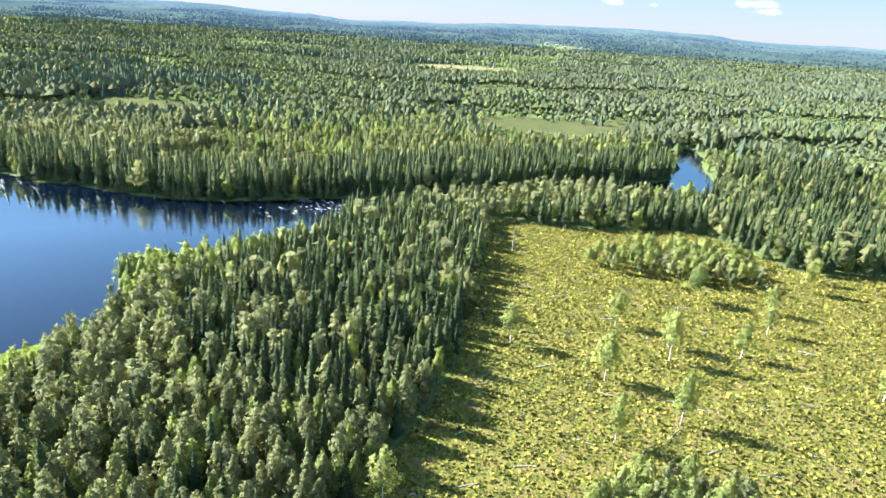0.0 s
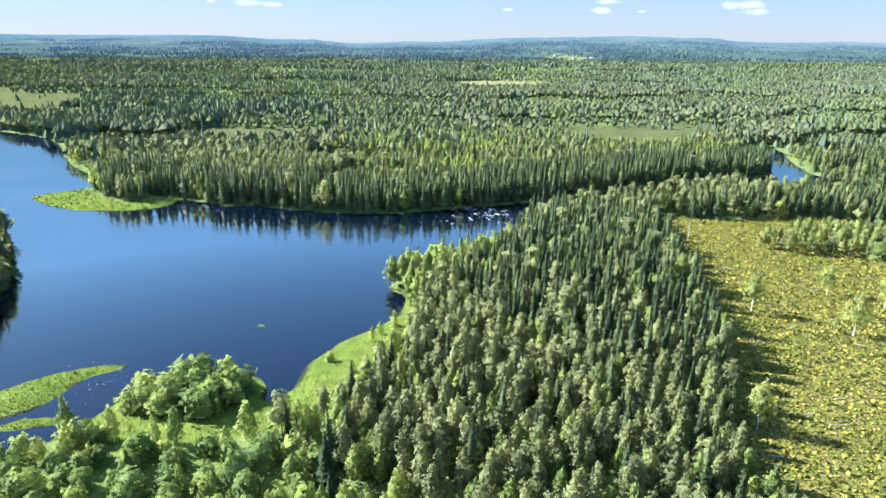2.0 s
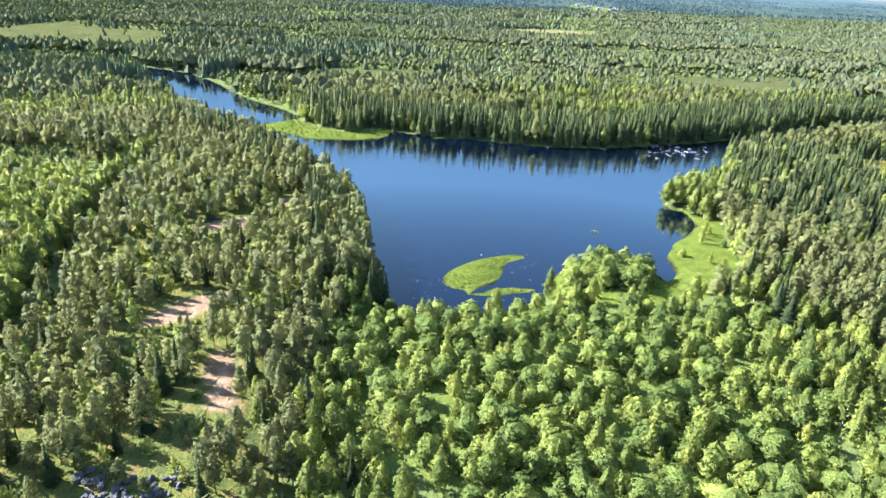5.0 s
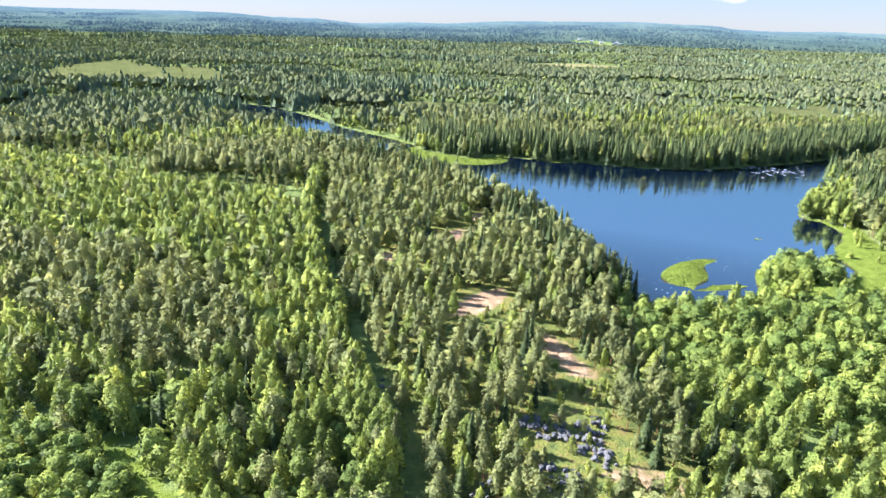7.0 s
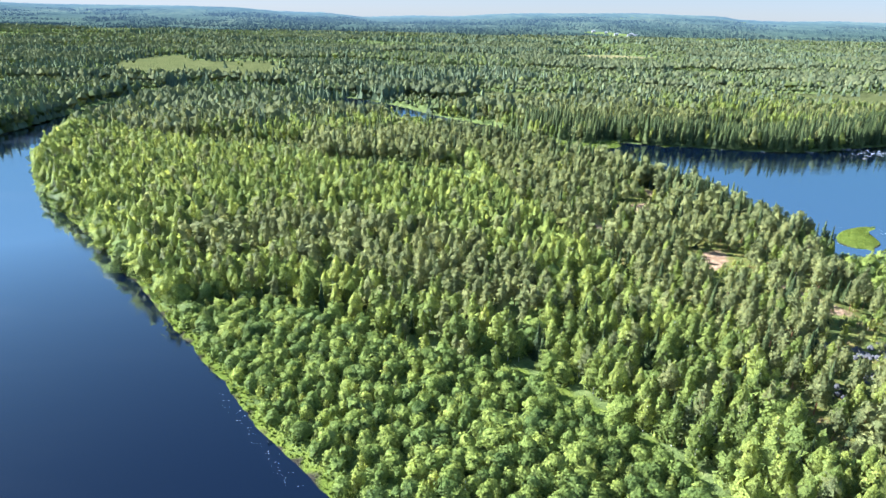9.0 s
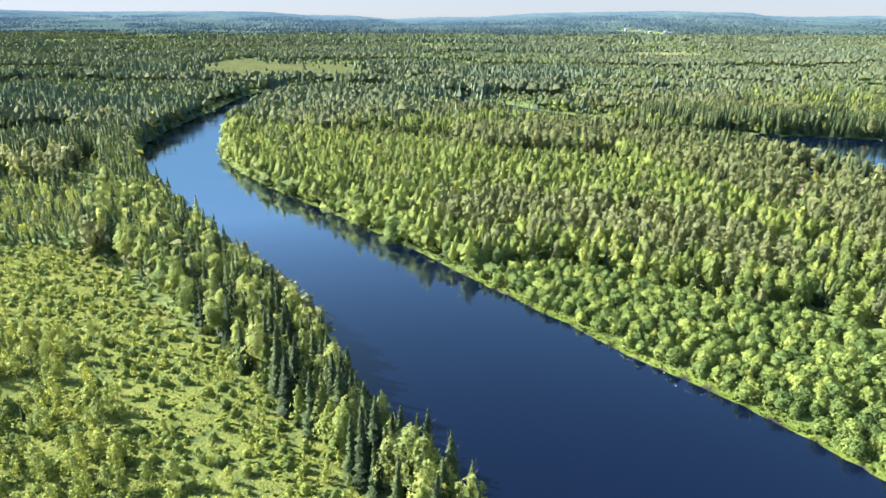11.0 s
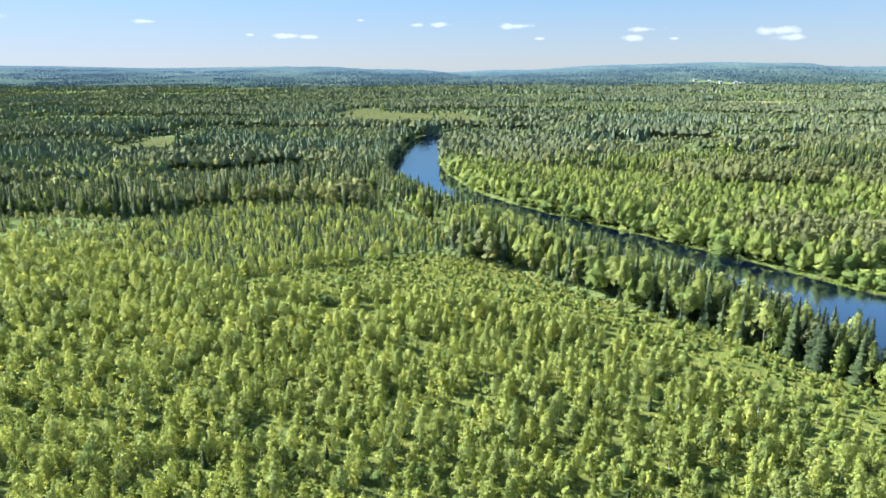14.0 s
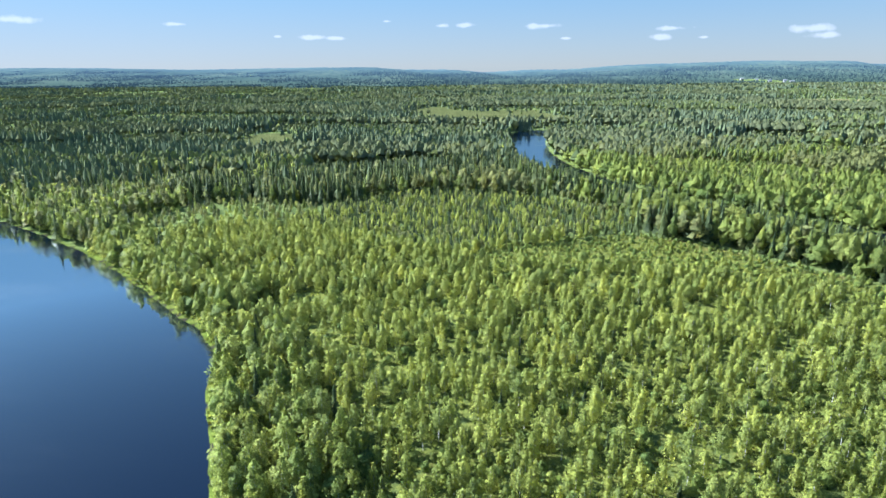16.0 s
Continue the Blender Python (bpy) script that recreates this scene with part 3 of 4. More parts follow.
xs, ys = np.linspace(-1110, 565, 30), np.linspace(-325, 530, 20)
gx, gy = [g.ravel() for g in np.meshgrid(xs, ys)]
gi = np.arange(600).reshape(20, 30)
tagged(new("water", mesh_from("water", np.stack([gx, gy, 0 * gx], -1), np.stack([gi[:-1, :-1], gi[:-1, 1:], gi[1:, 1:], gi[1:, :-1]], -1).reshape(-1, 4), [WATER])),
       "calm dark blue river and lake water mirroring the sky", "water", kind="structure")

# ---- trees: shapes of unit height, at several levels of detail ----
dice = np.random.default_rng(7)


def unit(v):
    return v / (np.linalg.norm(v, axis=-1, keepdims=True) + 1e-9)


def cards(centres, normals, sizes, rng, soft=None):
    """Folded irregular sprays of leaves, two triangles each, with the way that the foliage round them faces."""
    k = len(centres)
    n = unit(normals)
    a = unit(np.cross(n, rng.normal(size=(k, 3))))
    b = np.cross(n, a)
    s = np.asarray(sizes).reshape(-1, 1)
    w = rng.uniform(0.55, 1.35, (4, k, 1))
    v = np.stack([centres + a * s * w[0], centres + b * s * w[1] - n * s * 0.35, centres - a * s * w[2], centres - b * s * w[3] - n * s * 0.35], 1)
    base = np.arange(k)[:, None] * 4
    face = unit((n if soft is None else soft) + rng.normal(0, 0.13, (k, 3)))
    return v.reshape(-1, 3), np.concatenate([base + (0, 1, 2), base + (0, 2, 3)]), np.repeat(face, 4, 0)


def leafy(rng, count, low, high, radius, card, line, lumps=0.24):
    """A full crown: sprays all over an uneven outline of boughs, each facing outwards and up."""
    pool = rng.uniform(0, 1, count * 6)
    f = np.sort(pool[rng.uniform(0, 1, len(pool)) < np.array([0.25 + 0.75 * line(q) for q in pool])][:count])
    k = len(f)
    ang = np.arange(k) * 2.39996 + rng.uniform(-0.5, 0.5, k)
    p = rng.uniform(0, 6.28, 4)
    bough = 0.5 + 0.25 * (np.sin(3 * ang + 5 * f + p[0]) + np.sin(2 * ang - 9 * f + p[1])) + 0.22 * np.sin(17 * f + 4 * ang + p[2])
    r = radius * np.array([line(q) for q in f]) * (1 - lumps + 2 * lumps * bough) * rng.uniform(0.82, 1.08, k)
    c, s = np.cos(ang), np.sin(ang)
    centres = np.stack([r * c, r * s, low + (high - low) * f + rng.normal(0, 0.012, k)], -1)
    out = np.stack([c, s, 0.15 + 1.1 * np.maximum(f - 0.35, 0) ** 1.2], -1)
    soft = np.stack([0.8 * c, 0.8 * s, 0.36 + 0.9 * (f - 0.4)], -1) + rng.normal(0, 0.12, (k, 3)) + 0.5 * (bough - 0.5)[:, None] * np.stack([c, s, 0 * c + 0.5], -1)
    return cards(centres, out + 0.55 * rng.normal(size=(k, 3)), card * rng.uniform(0.7, 1.3, k) * (0.72 + 0.28 * np.sqrt(r / radius)), rng, soft)


def cone(z0, z1, r, sides, rng, droop=0.0):
    ang = np.arange(sides) / sides * 2 * np.pi + rng.uniform(0, 6)
    rr = r * rng.uniform(0.75, 1.2, sides)
    ring = np.stack([rr * np.cos(ang), rr * np.sin(ang), z0 + droop * rng.uniform(-1, 1, sides)], -1)
    # every side has corners of its own, so that it keeps its own facing
    nxt = np.roll(ring, -1, 0)
    v = np.stack([ring, nxt, np.broadcast_to([0.0, 0.0, z1], ring.shape)], 1)
    mid = unit((ring + nxt) * (1, 1, 0)) + (0, 0, 0.36)
    return v.reshape(-1, 3), np.arange(sides * 3).reshape(-1, 3), np.repeat(unit(mid + rng.normal(0, 0.15, mid.shape)), 3, 0)


def spindle(rng, rings, sides, low, high, radius, profile, rough=0.18):
    """A closed uneven body of leaves under the sprays."""
    vs, ns = [(0.0, 0.0, low)], [(0.0, 0.0, -0.6)]
    for i in range(rings):
        f = (i + 0.75) / (rings + 0.5)
        ang = (np.arange(sides) + 0.5 * (i % 2)) / sides * 2 * np.pi + rng.uniform(-0.2, 0.2, sides)
        rr = radius * profile(f) * rng.uniform(1 - 1.4 * rough, 1 + rough, sides)
        z = low + (high - low) * (f + rng.uniform(-0.35, 0.35, sides) * rough)
        vs += list(zip(rr * np.cos(ang), rr * np.sin(ang), z))
        ns += list(zip(0.8 * np.cos(ang) + rng.normal(0, 0.3, sides), 0.8 * np.sin(ang) + rng.normal(0, 0.3, sides), 0 * ang + 0.42 + 0.6 * (f - 0.4)))
    vs.append((0.0, 0.0, high))
    ns.append((0.0, 0.0, 1.0))
    fs, top = [], len(vs) - 1
    for j in range(sides):
        k = (j + 1) % sides
        fs += [(0, 1 + k, 1 + j), (top, top - sides + j, top - sides + k)]
        for i in range(rings - 1):
            a, b = 1 + i * sides + j, 1 + i * sides + k
            fs += [(a, b, b + sides), (a, b + sides, a + sides)]
    return np.array(vs, float), np.array(fs), unit(np.array(ns, float))


def joined(pieces):
    vs, fs, ns, at = [], [], [], 0
    for v, f, n in pieces:
        vs.append(v)
        fs.append(f + at)
        ns.append(n)
        at += len(v)
    return np.concatenate(vs), np.concatenate(fs), np.concatenate(ns)


def blades(rng, rings, per, low, radius, power=0.85):
    """Drooping spruce boughs in whorls, each a bent kite."""
    vs, fs, ns, at = [], [], [], 0
    for i in range(rings):
        f = (i + rng.uniform(-0.2, 0.2)) / rings
        z = low + (0.97 - low) * max(f, 0)
        r = radius * (1 - (z - low) / (1.02 - low)) ** power * rng.uniform(0.8, 1.2)
        k = max(3, round(per * (1 - 0.45 * f)))
        for j in range(k):
            ang = (j + rng.uniform(-0.3, 0.3)) / k * 2 * math.pi + i
            rr = r * rng.uniform(0.7, 1.2)
            c, s, w = math.cos(ang), math.sin(ang), 0.42 * r * rng.uniform(0.8, 1.3) + 0.006
            up, drop = 0.045, 0.25 * rr + 0.012
            vs += [(0, 0, z + up), (0.6 * rr * c - w * s, 0.6 * rr * s + w * c, z - drop), (rr * c, rr * s, z - drop * 0.9), (0.6 * rr * c + w * s, 0.6 * rr * s - w * c, z - drop)]
            fs += [(at, at + 2, at + 1), (at, at + 3, at + 2)]
            ns += [(c + rng.normal(0, 0.2), s + rng.normal(0, 0.2), 0.4)] * 4
            at += 4
    return np.array(vs, float), np.array(fs), unit(np.array(ns, float))


def stem(rng, top, r, sides=5, bends=3, lean=0.015):
    """A tapered, slightly bent trunk."""
    vs, fs = [], []
    ang = np.arange(sides) / sides * 2 * np.pi
    ox = oy = 0.0
    for i in range(bends + 1):
        f = i / bends
        rr = r * (1 - 0.85 * f)
        vs.append(np.stack([ox + rr * np.cos(ang), oy + rr * np.sin(ang), np.full(sides, top * f - (0.03 if i == 0 else 0))], -1))
        ox, oy = ox + rng.uniform(-lean, lean), oy + rng.uniform(-lean, lean)
        if i:
            for j in range(sides):
                a, b = (i - 1) * sides + j, (i - 1) * sides + (j + 1) % sides
                fs += [(a, b, b + sides), (a, b + sides, a + sides)]
    v = np.concatenate(vs)
    return v, np.array(fs), v * 0


def limbs(rng, count, low, high, reach, thick):
    """Bare limbs that rise from the trunk into the crown."""
    pieces = []
    for i in range(count):
        z, ang = low + (high - low) * (i + rng.uniform(0, 1)) / count, i * 2.4 + rng.uniform(-0.5, 0.5)
        tip = np.array([reach * math.cos(ang), reach * math.sin(ang), z + reach * rng.uniform(0.5, 1.1)])
        side = np.array([-math.sin(ang), math.cos(ang), 0.0]) * thick
        v = np.array([(0, 0, z - thick), side + (0, 0, z + thick), -side + (0, 0, z + thick), tip], float)
        pieces.append((v, np.array([(0, 1, 3), (1, 2, 3), (2, 0, 3)]), v * 0))
    return joined(pieces)


def pine_line(f):
    return 1.0 - 0.85 * ((f - 0.22) / 0.78) ** 1.25 if f > 0.22 else 0.6 + 1.8 * f


def bush_line(f):
    return math.sqrt(max(1 - (1.05 * f - 0.12) ** 2, 0.02))


def birch_line(f):
    return 0.62 + 1.5 * f if f < 0.25 else 1.0 - 1.02 * ((f - 0.25) / 0.75) ** 1.55


def sapling_line(f):
    return 0.6 + 1.6 * f if f < 0.25 else 1.0 - 0.98 * ((f - 0.25) / 0.75) ** 1.5


# sprays and their size; rings, sides and share of the body beneath
FORM = {
    "pine": ((205, 0.042, 4, 6, 0.66), (62, 0.064, 3, 5, 0.72), (17, 0.105, 2, 5, 0.84), (0, 0, 1, 4, 1.25), (0, 0, 1, 3, 1.45)),
    "bush": ((200, 0.085, 4, 7, 0.88), (60, 0.130, 3, 6, 0.92), (15, 0.20, 3, 5, 0.98), (0, 0, 1, 4, 1.3), (0, 0, 1, 3, 1.45)),
    "birch": ((205, 0.045, 4, 6, 0.80), (66, 0.070, 3, 5, 0.84), (17, 0.115, 3, 5, 0.90), (0, 0, 1, 4, 1.3), (0, 0, 1, 3, 1.5)),
}
BODY = {"pine": (0.26, 0.155, pine_line), "bush": (0.02, 0.44, bush_line), "birch": (0.12, 0.185, birch_line), "sapling": (0.06, 0.205, sapling_line), "tall": (0.30, 0.175, birch_line)}


def crown(kind, detail, rng):
    """Leaves of one tree of unit height; detail 0 is the finest."""
    if kind == "spruce":
        if detail <= 1:
            v = blades(rng, (20, 13)[detail], (8, 6)[detail], 0.05, 0.165, 0.92)
            return joined([v, cone(0.05, 0.95, 0.085, 7, rng)])
        if detail == 2:
            return joined([cone(0.04 + 0.155 * i, 0.36 + 0.13 * i, 0.148 - 0.023 * i, 5, rng, 0.03) for i in range(6)])
        return joined([cone(0.02, 0.7, 0.16, 4, rng, 0.05), cone(0.4, 1.0, 0.10, 3, rng, 0.05)] if detail == 3 else [cone(0.0, 1.0, 0.2, 3, rng, 0.06)])
    low, wide, shape = BODY[kind]
    # no two trees of a kind have the same outline: some are pointed, some full and round
    full = rng.uniform(0.5, 1.2) if kind in ("birch", "sapling", "tall", "pine") else 1.0
    wide *= rng.uniform(0.88, 1.2)

    def line(f):
        return max(shape(f), 0.0) ** full

    count, card, rings, sides, share = FORM["birch" if kind in ("sapling", "tall") else kind][detail]
    if kind in ("sapling", "tall") and detail < 2:
        share, count = share * 0.78, int(count * 0.85)
    body = spindle(rng, rings, sides, low, 0.96 if detail > 1 else 0.92, wide * share, line, 0.2 if detail < 2 else 0.26 if detail == 2 else 0.34)
    if detail > 2:
        # seen from far off a crown is mostly its top
        body = (body[0], body[1], unit(body[2] * (0.55, 0.55, 1.0) + (0, 0, 0.15)))
    if not count:
        return body
    return joined([leafy(rng, count, low, 0.96, wide, card, line, 0.38 if kind in ("pine", "tall") else 0.24), body])


TRUNK = {"spruce": (0.97, 0.011, BARK), "pine": (0.93, 0.012, PINE_BARK), "birch": (0.92, 0.009, BIRCH_BARK), "sapling": (0.9, 0.010, BIRCH_BARK), "tall": (0.93, 0.010, BIRCH_BARK), "bush": (0.5, 0.02, BARK)}
VARIANTS = 5
SHAPES = {}
for kind in LEAF:
    for detail in range(5):
        for v in range(VARIANTS):
            rng = np.random.default_rng(100 * detail + 7 * v + 1000 * list(LEAF).index(kind))
            SHAPES[kind, detail, v] = crown(kind, detail, rng)

build_hills()

# ---- where the trees stand ----


def sown(line, gap, limits=None):
    """Uneven rows of places inside a closed line."""
    x0, y0, x1, y1 = limits or (*line.min(0), *line.max(0))
    gx, gy = np.meshgrid(np.arange(x0, x1, gap), np.arange(y0, y1, gap))
    x, y = [(g + dice.uniform(-0.48, 0.48, g.shape) * gap).ravel() for g in (gx, gy)]
    if line is not None:
        keep = depth_in(line, x, y) > 0
        x, y = x[keep], y[keep]
    return x, y


def off_line(x, y):
    """Distance from the straight line that the air route follows over the plan."""
    ax, ay, ex, ey = 40.0, 16.0, -620.0, -226.0
    t = np.clip(((x - ax) * ex + (y - ay) * ey) / (ex * ex + ey * ey), 0, 1)
    return np.hypot(x - ax - t * ex, y - ay - t * ey)


def in_view(x, y, margin=40.0):
    """The wedge of country north of the route."""
    return (x > -572 - (y + 206) * 0.95 - margin) & (x < y * 0.80 + margin + 20) & (-0.339 * x + 0.941 * y > 30)


OPEN_GROUND = [CLEARING, BAY_MEADOW, REED_SPIT, FAR_FIELD, FAR_CUT, BOG, BOG_WEST, GLADE] + SAND
trees = {k: [] for k in LEAF}


def plant(x, y, mixture, shore=1.5, shut=()):
    """mixture: kind, share, least and greatest height in metres."""
    keep = in_view(x, y)
    x, y = x[keep], y[keep]
    keep = land(x, y) > shore
    for line in BARS:
        keep &= depth_in(line, x, y) < 2
    keep &= (beside(TRACK, x, y) > 2.1) & (beside(PATHWAY, x, y) > 1.7)
    for line in shut:
        keep &= depth_in(line, x, y) < 0
    x, y = x[keep], y[keep]
    share = np.cumsum([m[1] for m in mixture])
    pick = np.searchsorted(share / share[-1], dice.uniform(0, 1, len(x)))
    z = level(x, y)
    for i, (kind, _, low, high) in enumerate(mixture):
        s = pick == i
        h = low + (high - low) * dice.beta(2.2, 2.0, s.sum())
        trees[kind].append(np.stack([x[s], y[s], z[s], h], -1))


# the forest east of the lake: tall spruce by the clearing, pine and birch nearer
EAST = closed([(-40, 228), (-80, 165), (-78, 140), (-84, 105), (-92, 80), (-84, 66), (-62, 40), (-55, 0), (10, 0), (0, 40), (-12, 66), (-8, 82), (0, 101), (6, 122), (9, 140), (12, 166), (17, 200), (22, 236)])
POINT = closed([(-88, 150), (-82, 165), (-66, 186), (-50, 198), (-44, 190), (-56, 172), (-68, 152), (-74, 140), (-82, 140)])
plant(*sown(POINT, 3.2), [("birch", 0.8, 8, 12), ("bush", 0.1, 4, 6), ("spruce", 0.1, 9, 14)], 0.8)
DARK = closed([(-52, 195), (-66, 165), (-64, 140), (-48, 110), (-20, 96), (-4, 104), (6, 140), (9, 166), (14, 200), (0, 232), (-34, 226)])
plant(*sown(DARK, 3.3), [("spruce", 0.70, 8, 16.5), ("birch", 0.12, 7, 12), ("pine", 0.14, 10, 14)], 0.8, [POINT, CLEARING])
plant(*sown(EAST, 3.2), [("spruce", 0.14, 7, 14), ("pine", 0.58, 8, 13), ("birch", 0.28, 6, 11)], 1.0, OPEN_GROUND[:2] + [POINT, DARK])
plant(*sown(STAND, 3.3), [("pine", 0.44, 4.5, 8), ("tall", 0.50, 6, 9.5), ("spruce", 0.06, 3, 6)])
plant(*sown(STAND_NEAR, 2.9), [("tall", 0.6, 7, 11), ("pine", 0.4, 7, 10)])
LONE = [ (18, 136, 10), (38, 121, 11), (34, 123, 4), (56, 132, 11), (58, 139, 10), (95, 163, 9), (75, 136, 9), (35, 99, 10), (50, 106, 11), (-7, 79, 10), (47, 149, 9),
        (75, 169, 10), (115, 181, 10), (122, 190, 8), (88, 150, 8), (100, 120, 9), (130, 150, 9)]
for x, y, h in ((-6, 141, 12.5), (3, 151, 13.5), (10, 157, 9)):
    trees["birch"].append(np.array([[x, y, float(level([x], [y])[0]), h]]))
for x, y, h in LONE:
    trees["tall"].append(np.array([[x, y, float(level([x], [y])[0]), h * 1.2]]))
plant(*sown(WILLOWS, 4.3), [("bush", 0.72, 3.2, 6.0), ("sapling", 0.14, 4, 7), ("birch", 0.14, 5, 9)])
plant(*sown(NEAR_BIRCHES, 3.4), [("birch", 0.55, 6, 10), ("sapling", 0.3, 4, 7), ("bush", 0.1, 3, 5), ("spruce", 0.05, 5, 9)], shut=[WILLOWS])
plant(*sown(RIDGE, 3.7), [("pine", 0.68, 6, 11.5), ("spruce", 0.14, 5, 11), ("birch", 0.18, 5, 9)], shut=SAND + SAND_VIEW + [ROCKY])
plant(*sown(ROCKY, 5.0), [("sapling", 0.6, 2, 4.5), ("pine", 0.4, 3, 6)])
for line in SAND_VIEW:
    plant(*sown(line, 3.4), [("bush", 0.4, 0.8, 1.8), ("pine", 0.3, 1.5, 3.5), ("sapling", 0.3, 1.5, 3.5)], shut=SAND)
# tall birches shade the forest track from the west
tx, ty = sown(None, 2.9, (-300, -60, -244, 200))
side = (beside(TRACK, tx, ty) < 6.5) & (tx < np.interp(ty, [p[1] for p in TRACK], [p[0] for p in TRACK]))
plant(tx[side], ty[side], [("birch", 0.85, 8, 12.5), ("spruce", 0.15, 8, 12)])
# one broad old willow beside the track
plant(np.array([-252.5, -249.0]), np.array([-21.0, -18.0]), [("bush", 1, 7.5, 9.5)])
plant(*sown(BANK_WILLOWS, 2.75), [("bush", 0.9, 2.3, 4.4), ("sapling", 0.1, 3, 5)], 2.2)
GREY = closed([(-395, 75), (-372, 95), (-330, 88), (-296, 62), (-284, 30), (-300, 20), (-340, 44), (-375, 55)])
plant(*sown(GREY, 3.8), [("pine", 0.72, 8, 12), ("birch", 0.2, 6, 9), ("bush", 0.08, 3, 5)], 3.0)
plant(*sown(BIRCHES, 3.6), [("birch", 0.70, 7, 12), ("pine", 0.09, 8, 12), ("spruce", 0.05, 6, 11), ("bush", 0.16, 4, 7)], 1.4, [RIDGE, BANK_WILLOWS, GREY])
STRIP = closed([(-497, 84), (-462, 46), (-444, 18), (-426, -6), (-412, -30), (-400, -48), (-388, -66), (-374, -84), (-380, -92), (-395, -72), (-408, -54), (-422, -38), (-440, -16), (-462, 8), (-490, 40), (-515, 70), (-505, 95)])
yx, yy = sown(YOUNG, 2.85)
keep = ripple(yx, yy, 0.8, 6.1) + ripple(yy, yx, 0.7, 17.0) + dice.normal(0, 0.5, len(yx)) > -0.8
yx, yy = yx[keep], yy[keep]
# only shrubs and seedlings in the felled band beside the strip
low = (depth_in(STRIP, yx, yy) > -26 + ripple(yx, yy, 6.0, 9.0)) & (yy < 15)
plant(yx[low], yy[low], [("bush", 0.6, 0.9, 2.2), ("sapling", 0.38, 1.8, 3.8), ("tall", 0.02, 5, 8)], 1.5, [OPENING, YOUNG_SPRUCE])
plant(yx[~low], yy[~low], [("sapling", 0.64, 3.0, 7.6), ("bush", 0.24, 1.2, 2.6), ("tall", 0.09, 5, 8.5), ("spruce", 0.03, 2.5, 5)], 1.5, [OPENING, YOUNG_SPRUCE])
plant(*sown(OPENING, 3.0), [("bush", 0.78, 0.8, 1.7), ("sapling", 0.22, 1.6, 3.2)], 4.0, [YOUNG_SPRUCE])
plant(*sown(YOUNG_SPRUCE, 2.8), [("spruce", 0.56, 3, 6.0), ("sapling", 0.34, 3, 5.5), ("pine", 0.1, 4, 6)], 4.0)
plant(*sown(STRIP, 2.9), [("spruce", 0.50, 10, 17.5), ("birch", 0.16, 9, 14), ("tall", 0.28, 11, 16), ("pine", 0.06, 10, 14)], 0.5)
# the strip goes on up the outer bank of the loop
ux, uy = sown(None, 3.2, (-600, 80, -480, 330))
outer = (land(ux, uy) < 16) & (ux < np.interp(uy, [80, 128, 200, 290, 330], [-475, -508, -545, -556, -560]))
plant(ux[outer], uy[outer], [("spruce", 0.5, 10, 17), ("birch", 0.3, 9, 14), ("pine", 0.2, 10, 14)], 0.6)
# a belt of birches along the western river
wx, wy = sown(None, 3.3, (-800, -240, -590, 90))
off = -depth_in(WEST, wx, wy)
belt = (off < 20 + ripple(wx, wy, 9.0, 11.0)) & (off > 1)
plant(wx[belt], wy[belt], [("birch", 0.36, 7, 11.5), ("sapling", 0.3, 5, 9), ("bush", 0.14, 3, 6), ("tall", 0.16, 8, 11), ("spruce", 0.04, 8, 12)], 2.0)
# tall broad-leaved trees right on the bank of the loop
bx, by = sown(None, 4.0, (-550, 24, -390, 300))
near_bank = np.abs(land(bx, by) - 7) < 5.5
near_bank &= depth_in(BIRCHES, bx, by) > -14
plant(bx[near_bank], by[near_bank], [("birch", 0.7, 9, 14.5), ("bush", 0.3, 6, 9)], 1.2)
# tall conifers on the west shore of the lake
bx, by = sown(None, 3.8, (-330, 70, -185, 330))
near_bank = (np.abs(land(bx, by) - 9) < 8) & (depth_in(RIDGE, bx, by) > -25)
plant(bx[near_bank], by[near_bank], [("spruce", 0.5, 9, 16), ("pine", 0.4, 10, 15), ("birch", 0.1, 6, 10)], 0.8, SAND + SAND_VIEW + [REED_SPIT])
# and a dense fringe that hangs over the water there
bx, by = sown(None, 2.5, (-300, 74, -185, 300))
near_bank = (land(bx, by) < 5) & (depth_in(RIDGE, bx, by) > -25)
plant(bx[near_bank], by[near_bank], [("spruce", 0.35, 7, 14), ("pine", 0.3, 9, 13), ("birch", 0.25, 5, 10), ("bush", 0.1, 3, 5)], 0.3, [REED_SPIT])
# the dark wall of tall spruce along the north shore
WALL = closed([(-198, 264), (-186, 256), (-150, 247), (-118, 239), (-91, 240), (-55, 252), (-32, 260), (30, 293), (70, 313), (114, 326), (124, 350), (90, 350), (20, 330), (-40, 296), (-95, 272), (-150, 276), (-205, 292), (-240, 310), (-252, 292), (-235, 275)])
plant(*sown(WALL, 3.3), [("spruce", 0.84, 10, 17), ("birch", 0.12, 7, 11), ("pine", 0.04, 11, 15)], 1.0, [REED_SPIT])
# alder and willow bushes on the island, a few saplings on the meadow
plant(*sown(closed([(-137, 86), (-130, 95), (-118, 96), (-112, 89), (-119, 82), (-131, 82)]), 2.8), [("bush", 1, 4.5, 7.2)])
plant(*sown(BAY_MEADOW, 8.0), [("sapling", 0.55, 3, 5.5), ("bush", 0.45, 1.4, 3.0)], 3.0)
